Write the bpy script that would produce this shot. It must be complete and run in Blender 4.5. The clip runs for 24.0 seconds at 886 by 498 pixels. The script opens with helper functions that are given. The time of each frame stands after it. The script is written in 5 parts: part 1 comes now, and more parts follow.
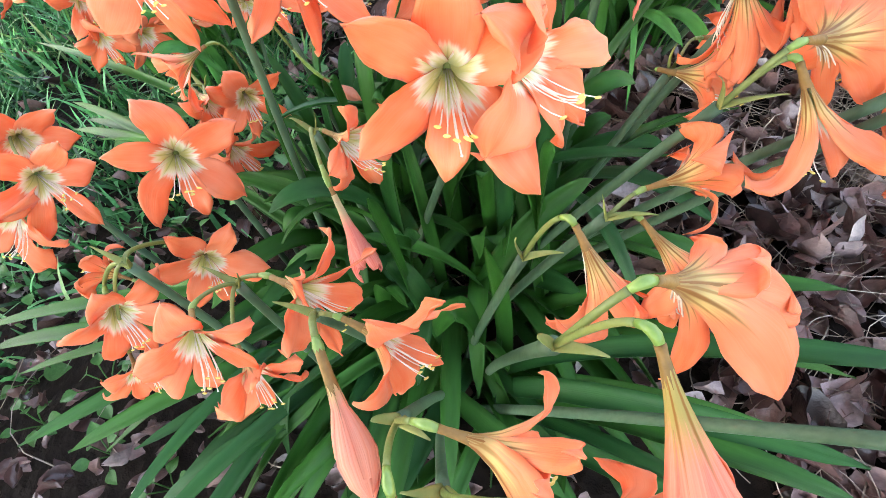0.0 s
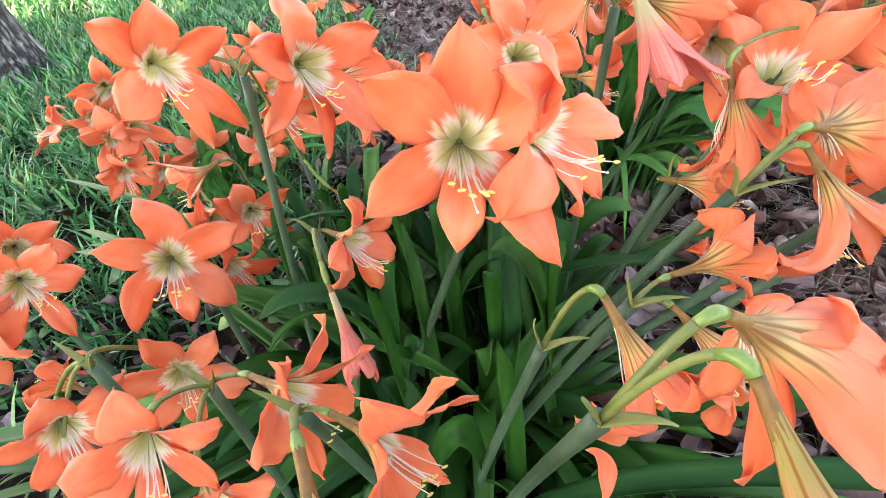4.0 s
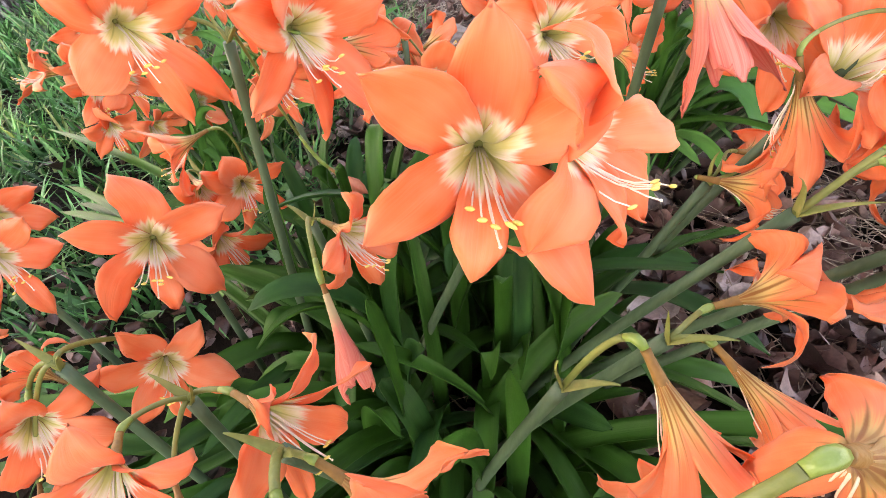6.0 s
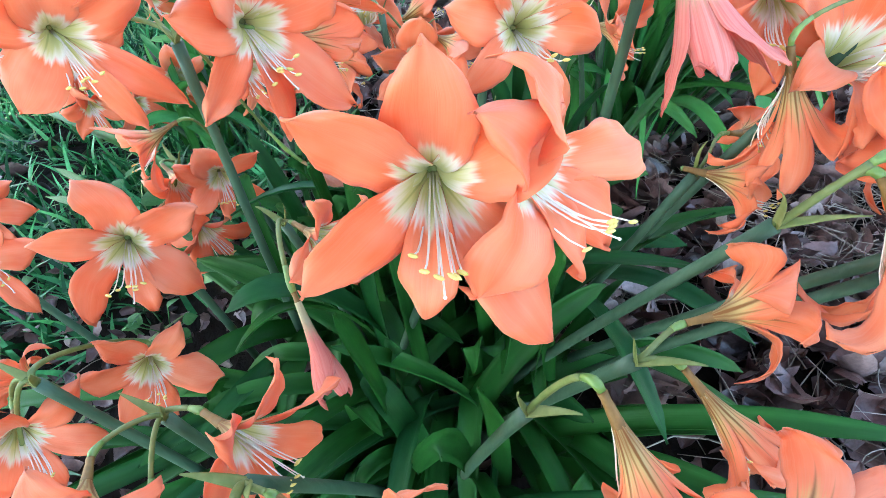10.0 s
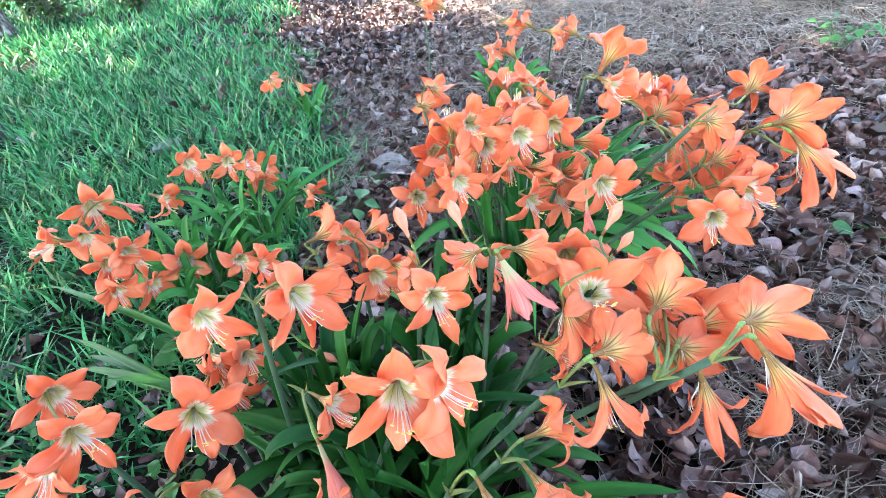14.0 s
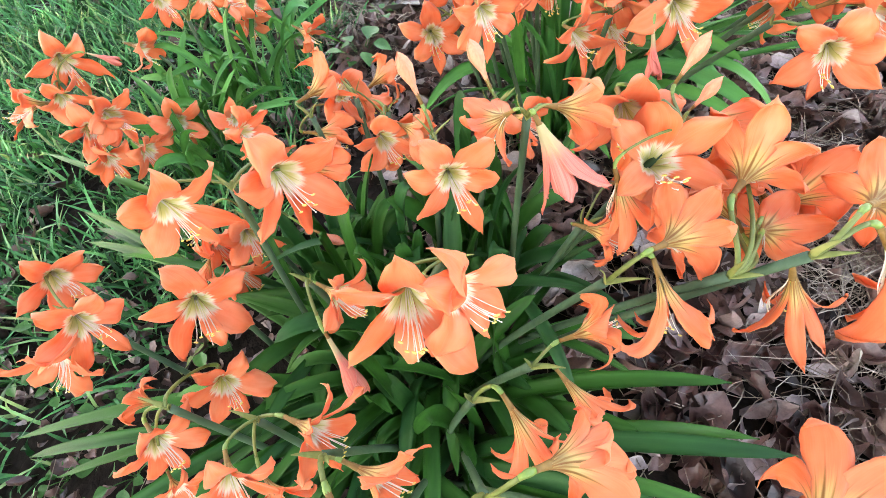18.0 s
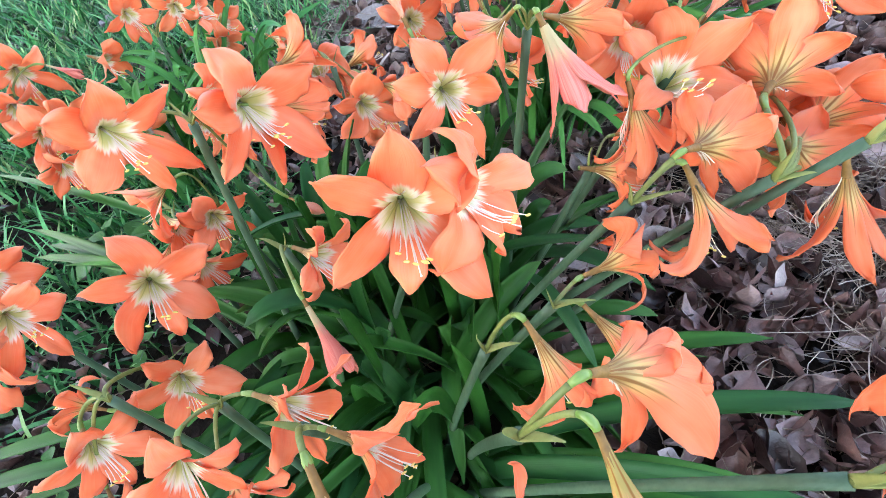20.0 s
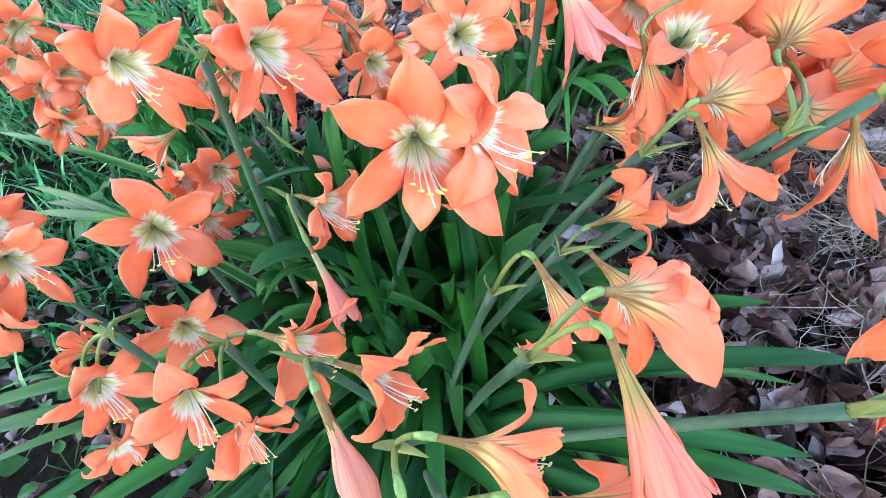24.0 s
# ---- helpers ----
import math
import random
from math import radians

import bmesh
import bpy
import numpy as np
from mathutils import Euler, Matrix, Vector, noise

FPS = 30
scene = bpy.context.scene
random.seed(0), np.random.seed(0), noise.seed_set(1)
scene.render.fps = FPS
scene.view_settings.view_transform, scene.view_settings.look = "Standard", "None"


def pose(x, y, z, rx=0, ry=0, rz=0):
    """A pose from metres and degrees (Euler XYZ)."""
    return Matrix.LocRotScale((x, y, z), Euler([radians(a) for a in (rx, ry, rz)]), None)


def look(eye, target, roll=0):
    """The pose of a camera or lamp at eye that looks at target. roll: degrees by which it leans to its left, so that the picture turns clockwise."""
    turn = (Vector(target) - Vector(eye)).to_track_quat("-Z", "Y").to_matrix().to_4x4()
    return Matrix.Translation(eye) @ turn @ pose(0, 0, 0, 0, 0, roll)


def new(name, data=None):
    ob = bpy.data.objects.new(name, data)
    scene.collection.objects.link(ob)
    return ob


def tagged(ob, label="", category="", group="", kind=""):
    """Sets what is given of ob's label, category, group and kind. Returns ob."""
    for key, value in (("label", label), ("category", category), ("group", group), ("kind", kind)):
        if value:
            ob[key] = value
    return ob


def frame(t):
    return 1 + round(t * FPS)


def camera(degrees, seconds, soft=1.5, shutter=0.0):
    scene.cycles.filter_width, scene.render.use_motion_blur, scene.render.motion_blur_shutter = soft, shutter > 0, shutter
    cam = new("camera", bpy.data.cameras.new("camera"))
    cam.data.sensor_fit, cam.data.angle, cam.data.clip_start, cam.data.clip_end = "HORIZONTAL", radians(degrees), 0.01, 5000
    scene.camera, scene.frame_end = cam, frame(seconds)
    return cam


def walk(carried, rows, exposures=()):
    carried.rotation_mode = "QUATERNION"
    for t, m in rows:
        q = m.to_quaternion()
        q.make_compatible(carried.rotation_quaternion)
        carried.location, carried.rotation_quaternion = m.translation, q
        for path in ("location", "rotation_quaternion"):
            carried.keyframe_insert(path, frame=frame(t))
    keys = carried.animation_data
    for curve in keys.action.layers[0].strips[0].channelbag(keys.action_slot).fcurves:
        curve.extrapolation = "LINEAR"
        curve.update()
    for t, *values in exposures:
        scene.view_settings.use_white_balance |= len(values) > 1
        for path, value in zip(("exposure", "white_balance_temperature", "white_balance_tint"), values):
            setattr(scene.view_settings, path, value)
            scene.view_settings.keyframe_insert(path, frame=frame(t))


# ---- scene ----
cam = camera(86.7, 24.0, soft=0.55)
PATH = [
    (0, (0.037, 0.053, 0.726), (-0.081, 1.13, -0.954), -12.2),
    (0.5, (0.03, 0.044, 0.683), (-0.078, 1.421, -0.763), -10.4),
    (1, (0.03, 0.04, 0.687), (-0.037, 1.562, -0.608), -8.4),
    (1.5, (0.028, 0.037, 0.689), (-0.027, 1.594, -0.565), -8.8),
    (2, (0.03, 0.035, 0.686), (-0.016, 1.595, -0.565), -8.9),
    (2.5, (0.031, 0.033, 0.684), (-0.02, 1.599, -0.559), -8.5),
    (4.5, (0.017, 0.04, 0.664), (0.003, 1.593, -0.595), -6.6),
    (5, (0.017, 0.052, 0.666), (-0.006, 1.582, -0.621), -6.0),
    (5.5, (0.019, 0.082, 0.67), (0.004, 1.547, -0.692), -5.3),
    (6, (0.017, 0.099, 0.666), (-0.027, 1.536, -0.724), -5.4),
    (6.5, (0.021, 0.115, 0.664), (-0.043, 1.503, -0.774), -7.0),
    (7, (0.023, 0.125, 0.66), (-0.044, 1.45, -0.836), -7.6),
    (7.5, (0.028, 0.141, 0.655), (-0.071, 1.373, -0.918), -8.2),
    (8, (0.032, 0.152, 0.657), (-0.082, 1.367, -0.928), -8.5),
    (8.5, (0.032, 0.158, 0.658), (-0.087, 1.36, -0.936), -8.8),
    (9, (0.037, 0.163, 0.66), (-0.076, 1.36, -0.939), -9.2),
    (9.5, (0.044, 0.159, 0.666), (-0.055, 1.388, -0.909), -8.9),
    (11.5, (0.051, 0.034, 0.781), (0.039, 1.499, -0.58), -6.9),
    (12, (0.055, 0.015, 0.829), (0.09, 1.476, -0.536), -7.1),
    (12.5, (0.064, -0.013, 0.909), (0.139, 1.524, -0.368), -6.6),
    (13, (0.066, -0.025, 0.947), (0.182, 1.559, -0.269), -5.8),
    (13.5, (0.068, -0.028, 0.975), (0.22, 1.544, -0.253), -5.5),
    (14, (0.067, -0.028, 0.983), (0.236, 1.549, -0.236), -5.3),
    (14.5, (0.059, -0.024, 0.984), (0.195, 1.426, -0.387), -6.1),
    (15, (0.064, -0.003, 0.984), (0.157, 1.263, -0.562), -6.9),
    (15.5, (0.074, 0.023, 0.98), (0.122, 1.168, -0.658), -7.8),
    (16, (0.083, 0.038, 0.981), (0.11, 1.147, -0.684), -8.6),
    (16.5, (0.085, 0.061, 0.953), (0.064, 1.14, -0.73), -10.8),
    (17, (0.095, 0.084, 0.934), (0.055, 1.079, -0.8), -12.1),
    (17.5, (0.096, 0.093, 0.932), (0.046, 1.147, -0.766), -12.8),
    (19.5, (0.05, 0.072, 0.8), (0.025, 1.363, -0.727), -13.8),
    (20, (0.045, 0.047, 0.779), (0.121, 1.346, -0.74), -10.8),
    (20.5, (0.032, 0.021, 0.743), (0.112, 1.344, -0.755), -10.6),
    (21, (0.026, 0.019, 0.735), (0.124, 1.374, -0.733), -9.0),
    (21.5, (0.029, 0.027, 0.746), (0.127, 1.321, -0.775), -8.7),
    (22, (0.025, 0.026, 0.766), (0.101, 1.267, -0.801), -8.6),
    (22.5, (0.011, -0.005, 0.751), (0.151, 1.255, -0.796), -6.4),
    (23, (-0.003, -0.015, 0.713), (0.128, 1.275, -0.81), -7.3),
    (23.5, (0.013, 0.007, 0.733), (0.096, 1.27, -0.815), -9.1),
    (24, (0.023, 0.017, 0.757), (0.112, 1.276, -0.794), -8.3),
]
EXPOSURES = [(0, 3.38, 8800, 15), (1, 3.33, 7400, 5), (2, 3.18, 7200, 10), (5, 3.19, 10400, 27), (7, 3.22, 11900, 33), (8, 3.17, 9400, 23), (9, 3.18, 6900, 8), (9.5, 3.20, 6800, 7), (11.5, 3.28, 5900, -1), (12, 3.32, 5700, -2), (13, 3.33, 6100, 2), (14, 3.34, 6900, 9), (15, 3.35, 8600, 15), (17, 3.46, 10300, 15), (17.5, 3.46, 10200, 15), (20, 3.34, 7800, 15), (21, 3.34, 7500, 15), (23, 3.40, 7000, 13), (24, 3.40, 6800, 9)]
walk(cam, [(t, look(eye, target, roll)) for t, eye, target, roll in PATH], EXPOSURES)

# ---- light ----
world = bpy.data.worlds.new("sky")
scene.world = world
world.use_nodes = True
wn = world.node_tree
sky = wn.nodes.new("ShaderNodeTexSky")
sky.sky_type, sky.sun_disc = "NISHITA", False
sky.sun_elevation, sky.sun_rotation = radians(50), radians(263)
wn.nodes["Background"].inputs["Strength"].default_value = 0.15
wn.links.new(sky.outputs["Color"], wn.nodes["Background"].inputs["Color"])
sun_lamp = bpy.data.lights.new("sun", "SUN")
sun_lamp.energy, sun_lamp.angle, sun_lamp.color = 3.5, radians(0.6), (1.0, 0.94, 0.84)
sun = new("sun", sun_lamp)
sun.matrix_world = look((-5.0, -0.6, 6.0), (0, 0, 0))


# ---- materials ----
def material(name, rough=0.6, spec=0.4):
    m = bpy.data.materials.new(name)
    m.use_nodes = True
    nt = m.node_tree
    b = nt.nodes["Principled BSDF"]
    b.inputs["Roughness"].default_value = rough
    b.inputs["Specular IOR Level"].default_value = spec
    return m, nt, b


def node(nt, kind, **values):
    n = nt.nodes.new("ShaderNode" + kind)
    for key, value in values.items():
        n.inputs[key.replace("_", " ")].default_value = value
    return n


def ramp(nt, fac, stops):
    r = nt.nodes.new("ShaderNodeValToRGB")
    while len(r.color_ramp.elements) < len(stops):
        r.color_ramp.elements.new(0.5)
    for e, (p, c) in zip(r.color_ramp.elements, stops):
        e.position, e.color = p, (*c, 1)
    nt.links.new(fac, r.inputs["Fac"])
    return r.outputs["Color"]


def mix(nt, fac, a, b, blend="MIX"):
    m = nt.nodes.new("ShaderNodeMix")
    m.data_type, m.blend_type = "RGBA", blend
    for sock, value in ((m.inputs[0], fac), (m.inputs[6], a), (m.inputs[7], b)):
        if isinstance(value, bpy.types.NodeSocket):
            nt.links.new(value, sock)
        else:
            sock.default_value = (*value, 1) if isinstance(value, tuple) else value
    return m.outputs[2]


def maths(nt, op, a, b=0.0, c=0.0):
    m = nt.nodes.new("ShaderNodeMath")
    m.operation = op
    for sock, value in zip(m.inputs, (a, b, c)):
        if isinstance(value, bpy.types.NodeSocket):
            nt.links.new(value, sock)
        else:
            sock.default_value = value
    return m.outputs[0]


def smooth(nt, value, lo, hi):
    m = nt.nodes.new("ShaderNodeMapRange")
    m.interpolation_type = "SMOOTHSTEP"
    nt.links.new(value, m.inputs["Value"])
    m.inputs["From Min"].default_value, m.inputs["From Max"].default_value = lo, hi
    return m.outputs["Result"]


def noise_of(nt, scale, detail=4.0, vector=None, rough=0.55):
    n = node(nt, "TexNoise", Scale=scale, Detail=detail, Roughness=rough)
    if vector is not None:
        nt.links.new(vector, n.inputs["Vector"])
    return n.outputs["Fac"]


def uv_split(nt):
    uv = nt.nodes.new("ShaderNodeUVMap")
    s = nt.nodes.new("ShaderNodeSeparateXYZ")
    nt.links.new(uv.outputs["UV"], s.inputs["Vector"])
    return uv.outputs["UV"], s.outputs["X"], s.outputs["Y"]


def stretched(nt, vector, sx, sy, sz=1.0):
    m = nt.nodes.new("ShaderNodeMapping")
    m.inputs["Scale"].default_value = (sx, sy, sz)
    nt.links.new(vector, m.inputs["Vector"])
    return m.outputs["Vector"]


def obj_random(nt):
    return nt.nodes.new("ShaderNodeObjectInfo").outputs["Random"]


def shifted(nt, vector, amount):
    m = nt.nodes.new("ShaderNodeVectorMath")
    m.operation = "ADD"
    nt.links.new(vector, m.inputs[0])
    c = nt.nodes.new("ShaderNodeCombineXYZ")
    nt.links.new(maths(nt, "MULTIPLY", amount, 37.0), c.inputs["X"])
    nt.links.new(maths(nt, "MULTIPLY", amount, 91.0), c.inputs["Y"])
    nt.links.new(maths(nt, "MULTIPLY", amount, 53.0), c.inputs["Z"])
    nt.links.new(c.outputs["Vector"], m.inputs[1])
    return m.outputs["Vector"]


def bump(nt, b, height, strength, distance):
    n = node(nt, "Bump", Strength=strength, Distance=distance)
    nt.links.new(height, n.inputs["Height"])
    nt.links.new(n.outputs["Normal"], b.inputs["Normal"])
    return n.outputs["Normal"]


def thin(nt, b, colour, share):
    """Lets light through a thin leaf or petal."""
    t = nt.nodes.new("ShaderNodeBsdfTranslucent")
    nt.links.new(colour, t.inputs["Color"])
    s = nt.nodes.new("ShaderNodeMixShader")
    s.inputs[0].default_value = share
    nt.links.new(b.outputs[0], s.inputs[1])
    nt.links.new(t.outputs[0], s.inputs[2])
    nt.links.new(s.outputs[0], nt.nodes["Material Output"].inputs["Surface"])


def petal_material(name, inner):
    m, nt, b = material(name, 0.42, 0.35)
    uv, u, v = uv_split(nt)
    r = obj_random(nt)
    streak = noise_of(nt, 1.0, 3, shifted(nt, stretched(nt, uv, 26, 1.6), r))
    patch = noise_of(nt, 1.0, 2, shifted(nt, stretched(nt, uv, 2.2, 2.2), r))
    body = ramp(nt, patch, [(0.28, (0.91, 0.185, 0.056)), (0.72, (0.95, 0.35, 0.175))])
    body = mix(nt, maths(nt, "MULTIPLY", smooth(nt, streak, 0.42, 0.8), 0.20), body, (0.96, 0.42, 0.26))
    body = mix(nt, maths(nt, "MULTIPLY", r, 0.3), body, (0.86, 0.145, 0.055))
    mid = maths(nt, "ABSOLUTE", maths(nt, "SUBTRACT", u, 0.5))
    if inner:
        jag = noise_of(nt, 1.0, 2, shifted(nt, stretched(nt, uv, 9, 0.4), r))
        edge = maths(nt, "ADD", v, maths(nt, "MULTIPLY", maths(nt, "SUBTRACT", jag, 0.5), 0.24))
        edge = maths(nt, "ADD", edge, maths(nt, "MULTIPLY", mid, 0.10))
        white = maths(nt, "SUBTRACT", 1.0, smooth(nt, edge, 0.35, 0.44))
        colour = mix(nt, white, body, (0.92, 0.88, 0.74))
        green = maths(nt, "SUBTRACT", 1.0, smooth(nt, maths(nt, "ADD", edge, maths(nt, "MULTIPLY", mid, 0.20)), 0.27, 0.45))
        colour = mix(nt, maths(nt, "MULTIPLY", green, 0.90), colour, (0.66, 0.64, 0.20))
        ray = maths(nt, "MULTIPLY", maths(nt, "SUBTRACT", 1.0, smooth(nt, maths(nt, "ADD", maths(nt, "MULTIPLY", mid, 5.0), v), 0.26, 0.50)), 0.5)
        colour = mix(nt, ray, colour, (0.30, 0.36, 0.05))
    else:
        rib = maths(nt, "SUBTRACT", 1.0, smooth(nt, maths(nt, "ADD", maths(nt, "MULTIPLY", mid, 4.6), maths(nt, "MULTIPLY", v, 1.15)), 0.42, 0.74))
        pale = maths(nt, "SUBTRACT", 1.0, smooth(nt, maths(nt, "ADD", maths(nt, "ADD", v, maths(nt, "MULTIPLY", mid, 0.34)), maths(nt, "MULTIPLY", streak, 0.30)), 0.42, 0.68))
        colour = mix(nt, maths(nt, "MULTIPLY", pale, 0.90), body, (0.68, 0.54, 0.20))
        line = maths(nt, "ABSOLUTE", maths(nt, "SUBTRACT", mid, 0.25))
        line = maths(nt, "SUBTRACT", 1.0, smooth(nt, maths(nt, "ADD", maths(nt, "MULTIPLY", line, 7.0), maths(nt, "MULTIPLY", v, 1.4)), 0.45, 0.80))
        colour = mix(nt, maths(nt, "MULTIPLY", line, 0.75), colour, (0.34, 0.15, 0.025))
        foot = maths(nt, "SUBTRACT", 1.0, smooth(nt, v, 0.12, 0.30))
        colour = mix(nt, maths(nt, "MULTIPLY", foot, 0.7), colour, (0.27, 0.12, 0.03))
        colour = mix(nt, maths(nt, "MULTIPLY", rib, 0.92), colour, (0.26, 0.090, 0.014))
    nt.links.new(colour, b.inputs["Base Color"])
    b.inputs["Sheen Weight"].default_value = 0.15
    veins = noise_of(nt, 1.0, 2, shifted(nt, stretched(nt, uv, 60, 2.5), r))
    colour = mix(nt, maths(nt, "MULTIPLY", smooth(nt, veins, 0.5, 0.8), 0.08), colour, (0.80, 0.12, 0.04))
    nt.links.new(colour, b.inputs["Base Color"])
    bump(nt, b, maths(nt, "ADD", streak, maths(nt, "MULTIPLY", veins, 0.5)), 0.16, 0.002)
    thin(nt, b, colour, 0.30)
    return m


def pink_material(name, deep, light, base, fade=(0.42, 0.72), band=0.0):
    m, nt, b = material(name, 0.5, 0.25)
    uv, u, v = uv_split(nt)
    r = obj_random(nt)
    streak = noise_of(nt, 1.0, 3, shifted(nt, stretched(nt, uv, 16, 0.8), r))
    colour = ramp(nt, streak, [(0.3, deep), (0.7, light)])
    pale = maths(nt, "SUBTRACT", 1.0, smooth(nt, maths(nt, "ADD", v, maths(nt, "MULTIPLY", streak, 0.35)), *fade))
    colour = mix(nt, pale, colour, base)
    if band:
        mid = maths(nt, "ABSOLUTE", maths(nt, "SUBTRACT", u, 0.5))
        rib = maths(nt, "SUBTRACT", 1.0, smooth(nt, maths(nt, "ADD", maths(nt, "MULTIPLY", mid, 4.2), v), 0.30, 0.62))
        colour = mix(nt, maths(nt, "MULTIPLY", rib, band), colour, (0.30, 0.11, 0.02))
    nt.links.new(colour, b.inputs["Base Color"])
    bump(nt, b, streak, 0.35, 0.002)
    thin(nt, b, colour, 0.3)
    return m


PETAL_PINK = pink_material("petal_wilted", (0.80, 0.16, 0.12), (0.90, 0.36, 0.29), (0.60, 0.50, 0.28), (0.34, 0.60))
PETAL_BUD = pink_material("petal_in_bud", (0.90, 0.31, 0.19), (0.92, 0.41, 0.29), (0.60, 0.48, 0.20), (0.34, 0.58), 0.7)
PETAL_FADING = pink_material("petal_fading", (0.86, 0.18, 0.11), (0.92, 0.31, 0.21), (0.40, 0.30, 0.09), (0.36, 0.62), 0.9)
PETAL_IN = petal_material("petal_inside", True)
PETAL_OUT = petal_material("petal_outside", False)


def plain(name, dark, light, rough, spec, scale, grain=(1, 1, 1), relief=0.3, depth=0.002, through_light=0.0, use_uv=False):
    m, nt, b = material(name, rough, spec)
    r = obj_random(nt)
    if use_uv:
        base = uv_split(nt)[0]
    else:
        base = nt.nodes.new("ShaderNodeTexCoord").outputs["Object"]
    big = noise_of(nt, scale, 3, shifted(nt, base, r))
    fine = noise_of(nt, scale * 6, 4, shifted(nt, stretched(nt, base, *grain), r))
    colour = ramp(nt, maths(nt, "ADD", maths(nt, "MULTIPLY", big, 0.6), maths(nt, "MULTIPLY", fine, 0.4)), [(0.32, dark), (0.68, light)])
    nt.links.new(colour, b.inputs["Base Color"])
    bump(nt, b, fine, relief, depth)
    if through_light:
        thin(nt, b, colour, through_light)
    return m


SCAPE = plain("stalk_skin", (0.034, 0.082, 0.044), (0.080, 0.142, 0.082), 0.45, 0.3, 14, (3, 3, 0.4))
PEDICEL = plain("pedicel_skin", (0.09, 0.14, 0.035), (0.20, 0.22, 0.065), 0.45, 0.4, 30)
OVARY = plain("ovary_skin", (0.11, 0.21, 0.04), (0.22, 0.33, 0.085), 0.35, 0.5, 40)
TUBE = plain("flower_tube", (0.15, 0.080, 0.022), (0.28, 0.15, 0.045), 0.5, 0.3, 40)
BRACT = plain("bract_skin", (0.17, 0.23, 0.06), (0.36, 0.36, 0.13), 0.6, 0.3, 24, through_light=0.25)
FILAMENT = plain("filament", (0.80, 0.70, 0.58), (0.88, 0.84, 0.72), 0.4, 0.4, 60)
ANTHER = plain("anther", (0.72, 0.52, 0.10), (0.88, 0.74, 0.28), 0.8, 0.2, 400)
BUD = plain("bud_skin", (0.80, 0.25, 0.14), (0.90, 0.42, 0.28), 0.5, 0.3, 25, (3, 3, 0.3), through_light=0.2)


def strap_material(name, dark, light, tone):
    m, nt, b = material(name, 0.44, 0.19)
    uv, u, v = uv_split(nt)
    r = obj_random(nt)
    lines = noise_of(nt, 1.0, 3, shifted(nt, stretched(nt, uv, 34, 1.2), r))
    patch = noise_of(nt, 1.0, 3, shifted(nt, stretched(nt, uv, 1.5, 5), r))
    colour = ramp(nt, patch, [(0.3, dark), (0.7, light)])
    colour = mix(nt, maths(nt, "MULTIPLY", smooth(nt, lines, 0.45, 0.8), 0.5), colour, light)
    colour = mix(nt, maths(nt, "MULTIPLY", smooth(nt, r, 0.5, 0.9), 0.5), colour, tone)
    colour = mix(nt, maths(nt, "MULTIPLY", maths(nt, "SUBTRACT", 1.0, smooth(nt, r, 0.1, 0.5)), 0.5), colour, light)
    nt.links.new(colour, b.inputs["Base Color"])
    bump(nt, b, lines, 0.25, 0.001)
    thin(nt, b, mix(nt, 0.6, colour, (0.12, 0.38, 0.05)), 0.18)
    return m


# one leaf in two tones: darker for shaded clumps, brighter for better lit ones
STRAP = strap_material("strap_leaf", (0.009, 0.055, 0.009), (0.029, 0.152, 0.026), (0.012, 0.088, 0.036))
STRAP_LIT = strap_material("strap_leaf_lit", (0.030, 0.150, 0.030), (0.085, 0.350, 0.078), (0.040, 0.240, 0.085))


def island_material(name, stops, rough, spec, scale, share=0.0, relief=0.4):
    m, nt, b = material(name, rough, spec)
    r = nt.nodes.new("ShaderNodeNewGeometry").outputs["Random Per Island"]
    r = maths(nt, "FRACT", maths(nt, "ADD", r, obj_random(nt)))
    coord = nt.nodes.new("ShaderNodeTexCoord").outputs["Object"]
    grain = noise_of(nt, scale, 4, coord)
    colour = ramp(nt, r, stops)
    speck = noise_of(nt, scale * 5, 3, coord)
    grain = maths(nt, "ADD", maths(nt, "MULTIPLY", grain, 0.65), maths(nt, "MULTIPLY", speck, 0.35))
    colour = mix(nt, 0.75, colour, ramp(nt, grain, [(0.33, (0.25, 0.25, 0.25)), (0.66, (1.15, 1.15, 1.15))]), "MULTIPLY")
    nt.links.new(colour, b.inputs["Base Color"])
    bump(nt, b, grain, relief, 0.003)
    if share:
        thin(nt, b, colour, share)
    return m


DEAD = island_material("dead_leaf", [(0.0, (0.020, 0.009, 0.008)), (0.40, (0.130, 0.060, 0.051)), (0.74, (0.30, 0.170, 0.148)), (0.92, (0.40, 0.30, 0.29)), (1.0, (0.60, 0.50, 0.46))], 0.36, 0.7, 38, 0.0, 1.0)
STRAW = island_material("dry_straw", [(0.0, (0.14, 0.095, 0.070)), (0.5, (0.38, 0.30, 0.23)), (1.0, (0.64, 0.55, 0.45))], 0.5, 0.3, 60)
GRASS = island_material("grass_blade", [(0.0, (0.005, 0.050, 0.012)), (0.4, (0.028, 0.220, 0.062)), (0.8, (0.115, 0.52, 0.17)), (1.0, (0.36, 0.46, 0.18))], 0.40, 0.35, 30, 0.20)
WEED = plain("weed_leaf", (0.025, 0.12, 0.022), (0.07, 0.23, 0.055), 0.45, 0.4, 40, through_light=0.25)
CROWN = island_material("crown_leaf", [(0.0, (0.03, 0.09, 0.02)), (1.0, (0.08, 0.17, 0.04))], 0.5, 0.4, 8, 0.15)


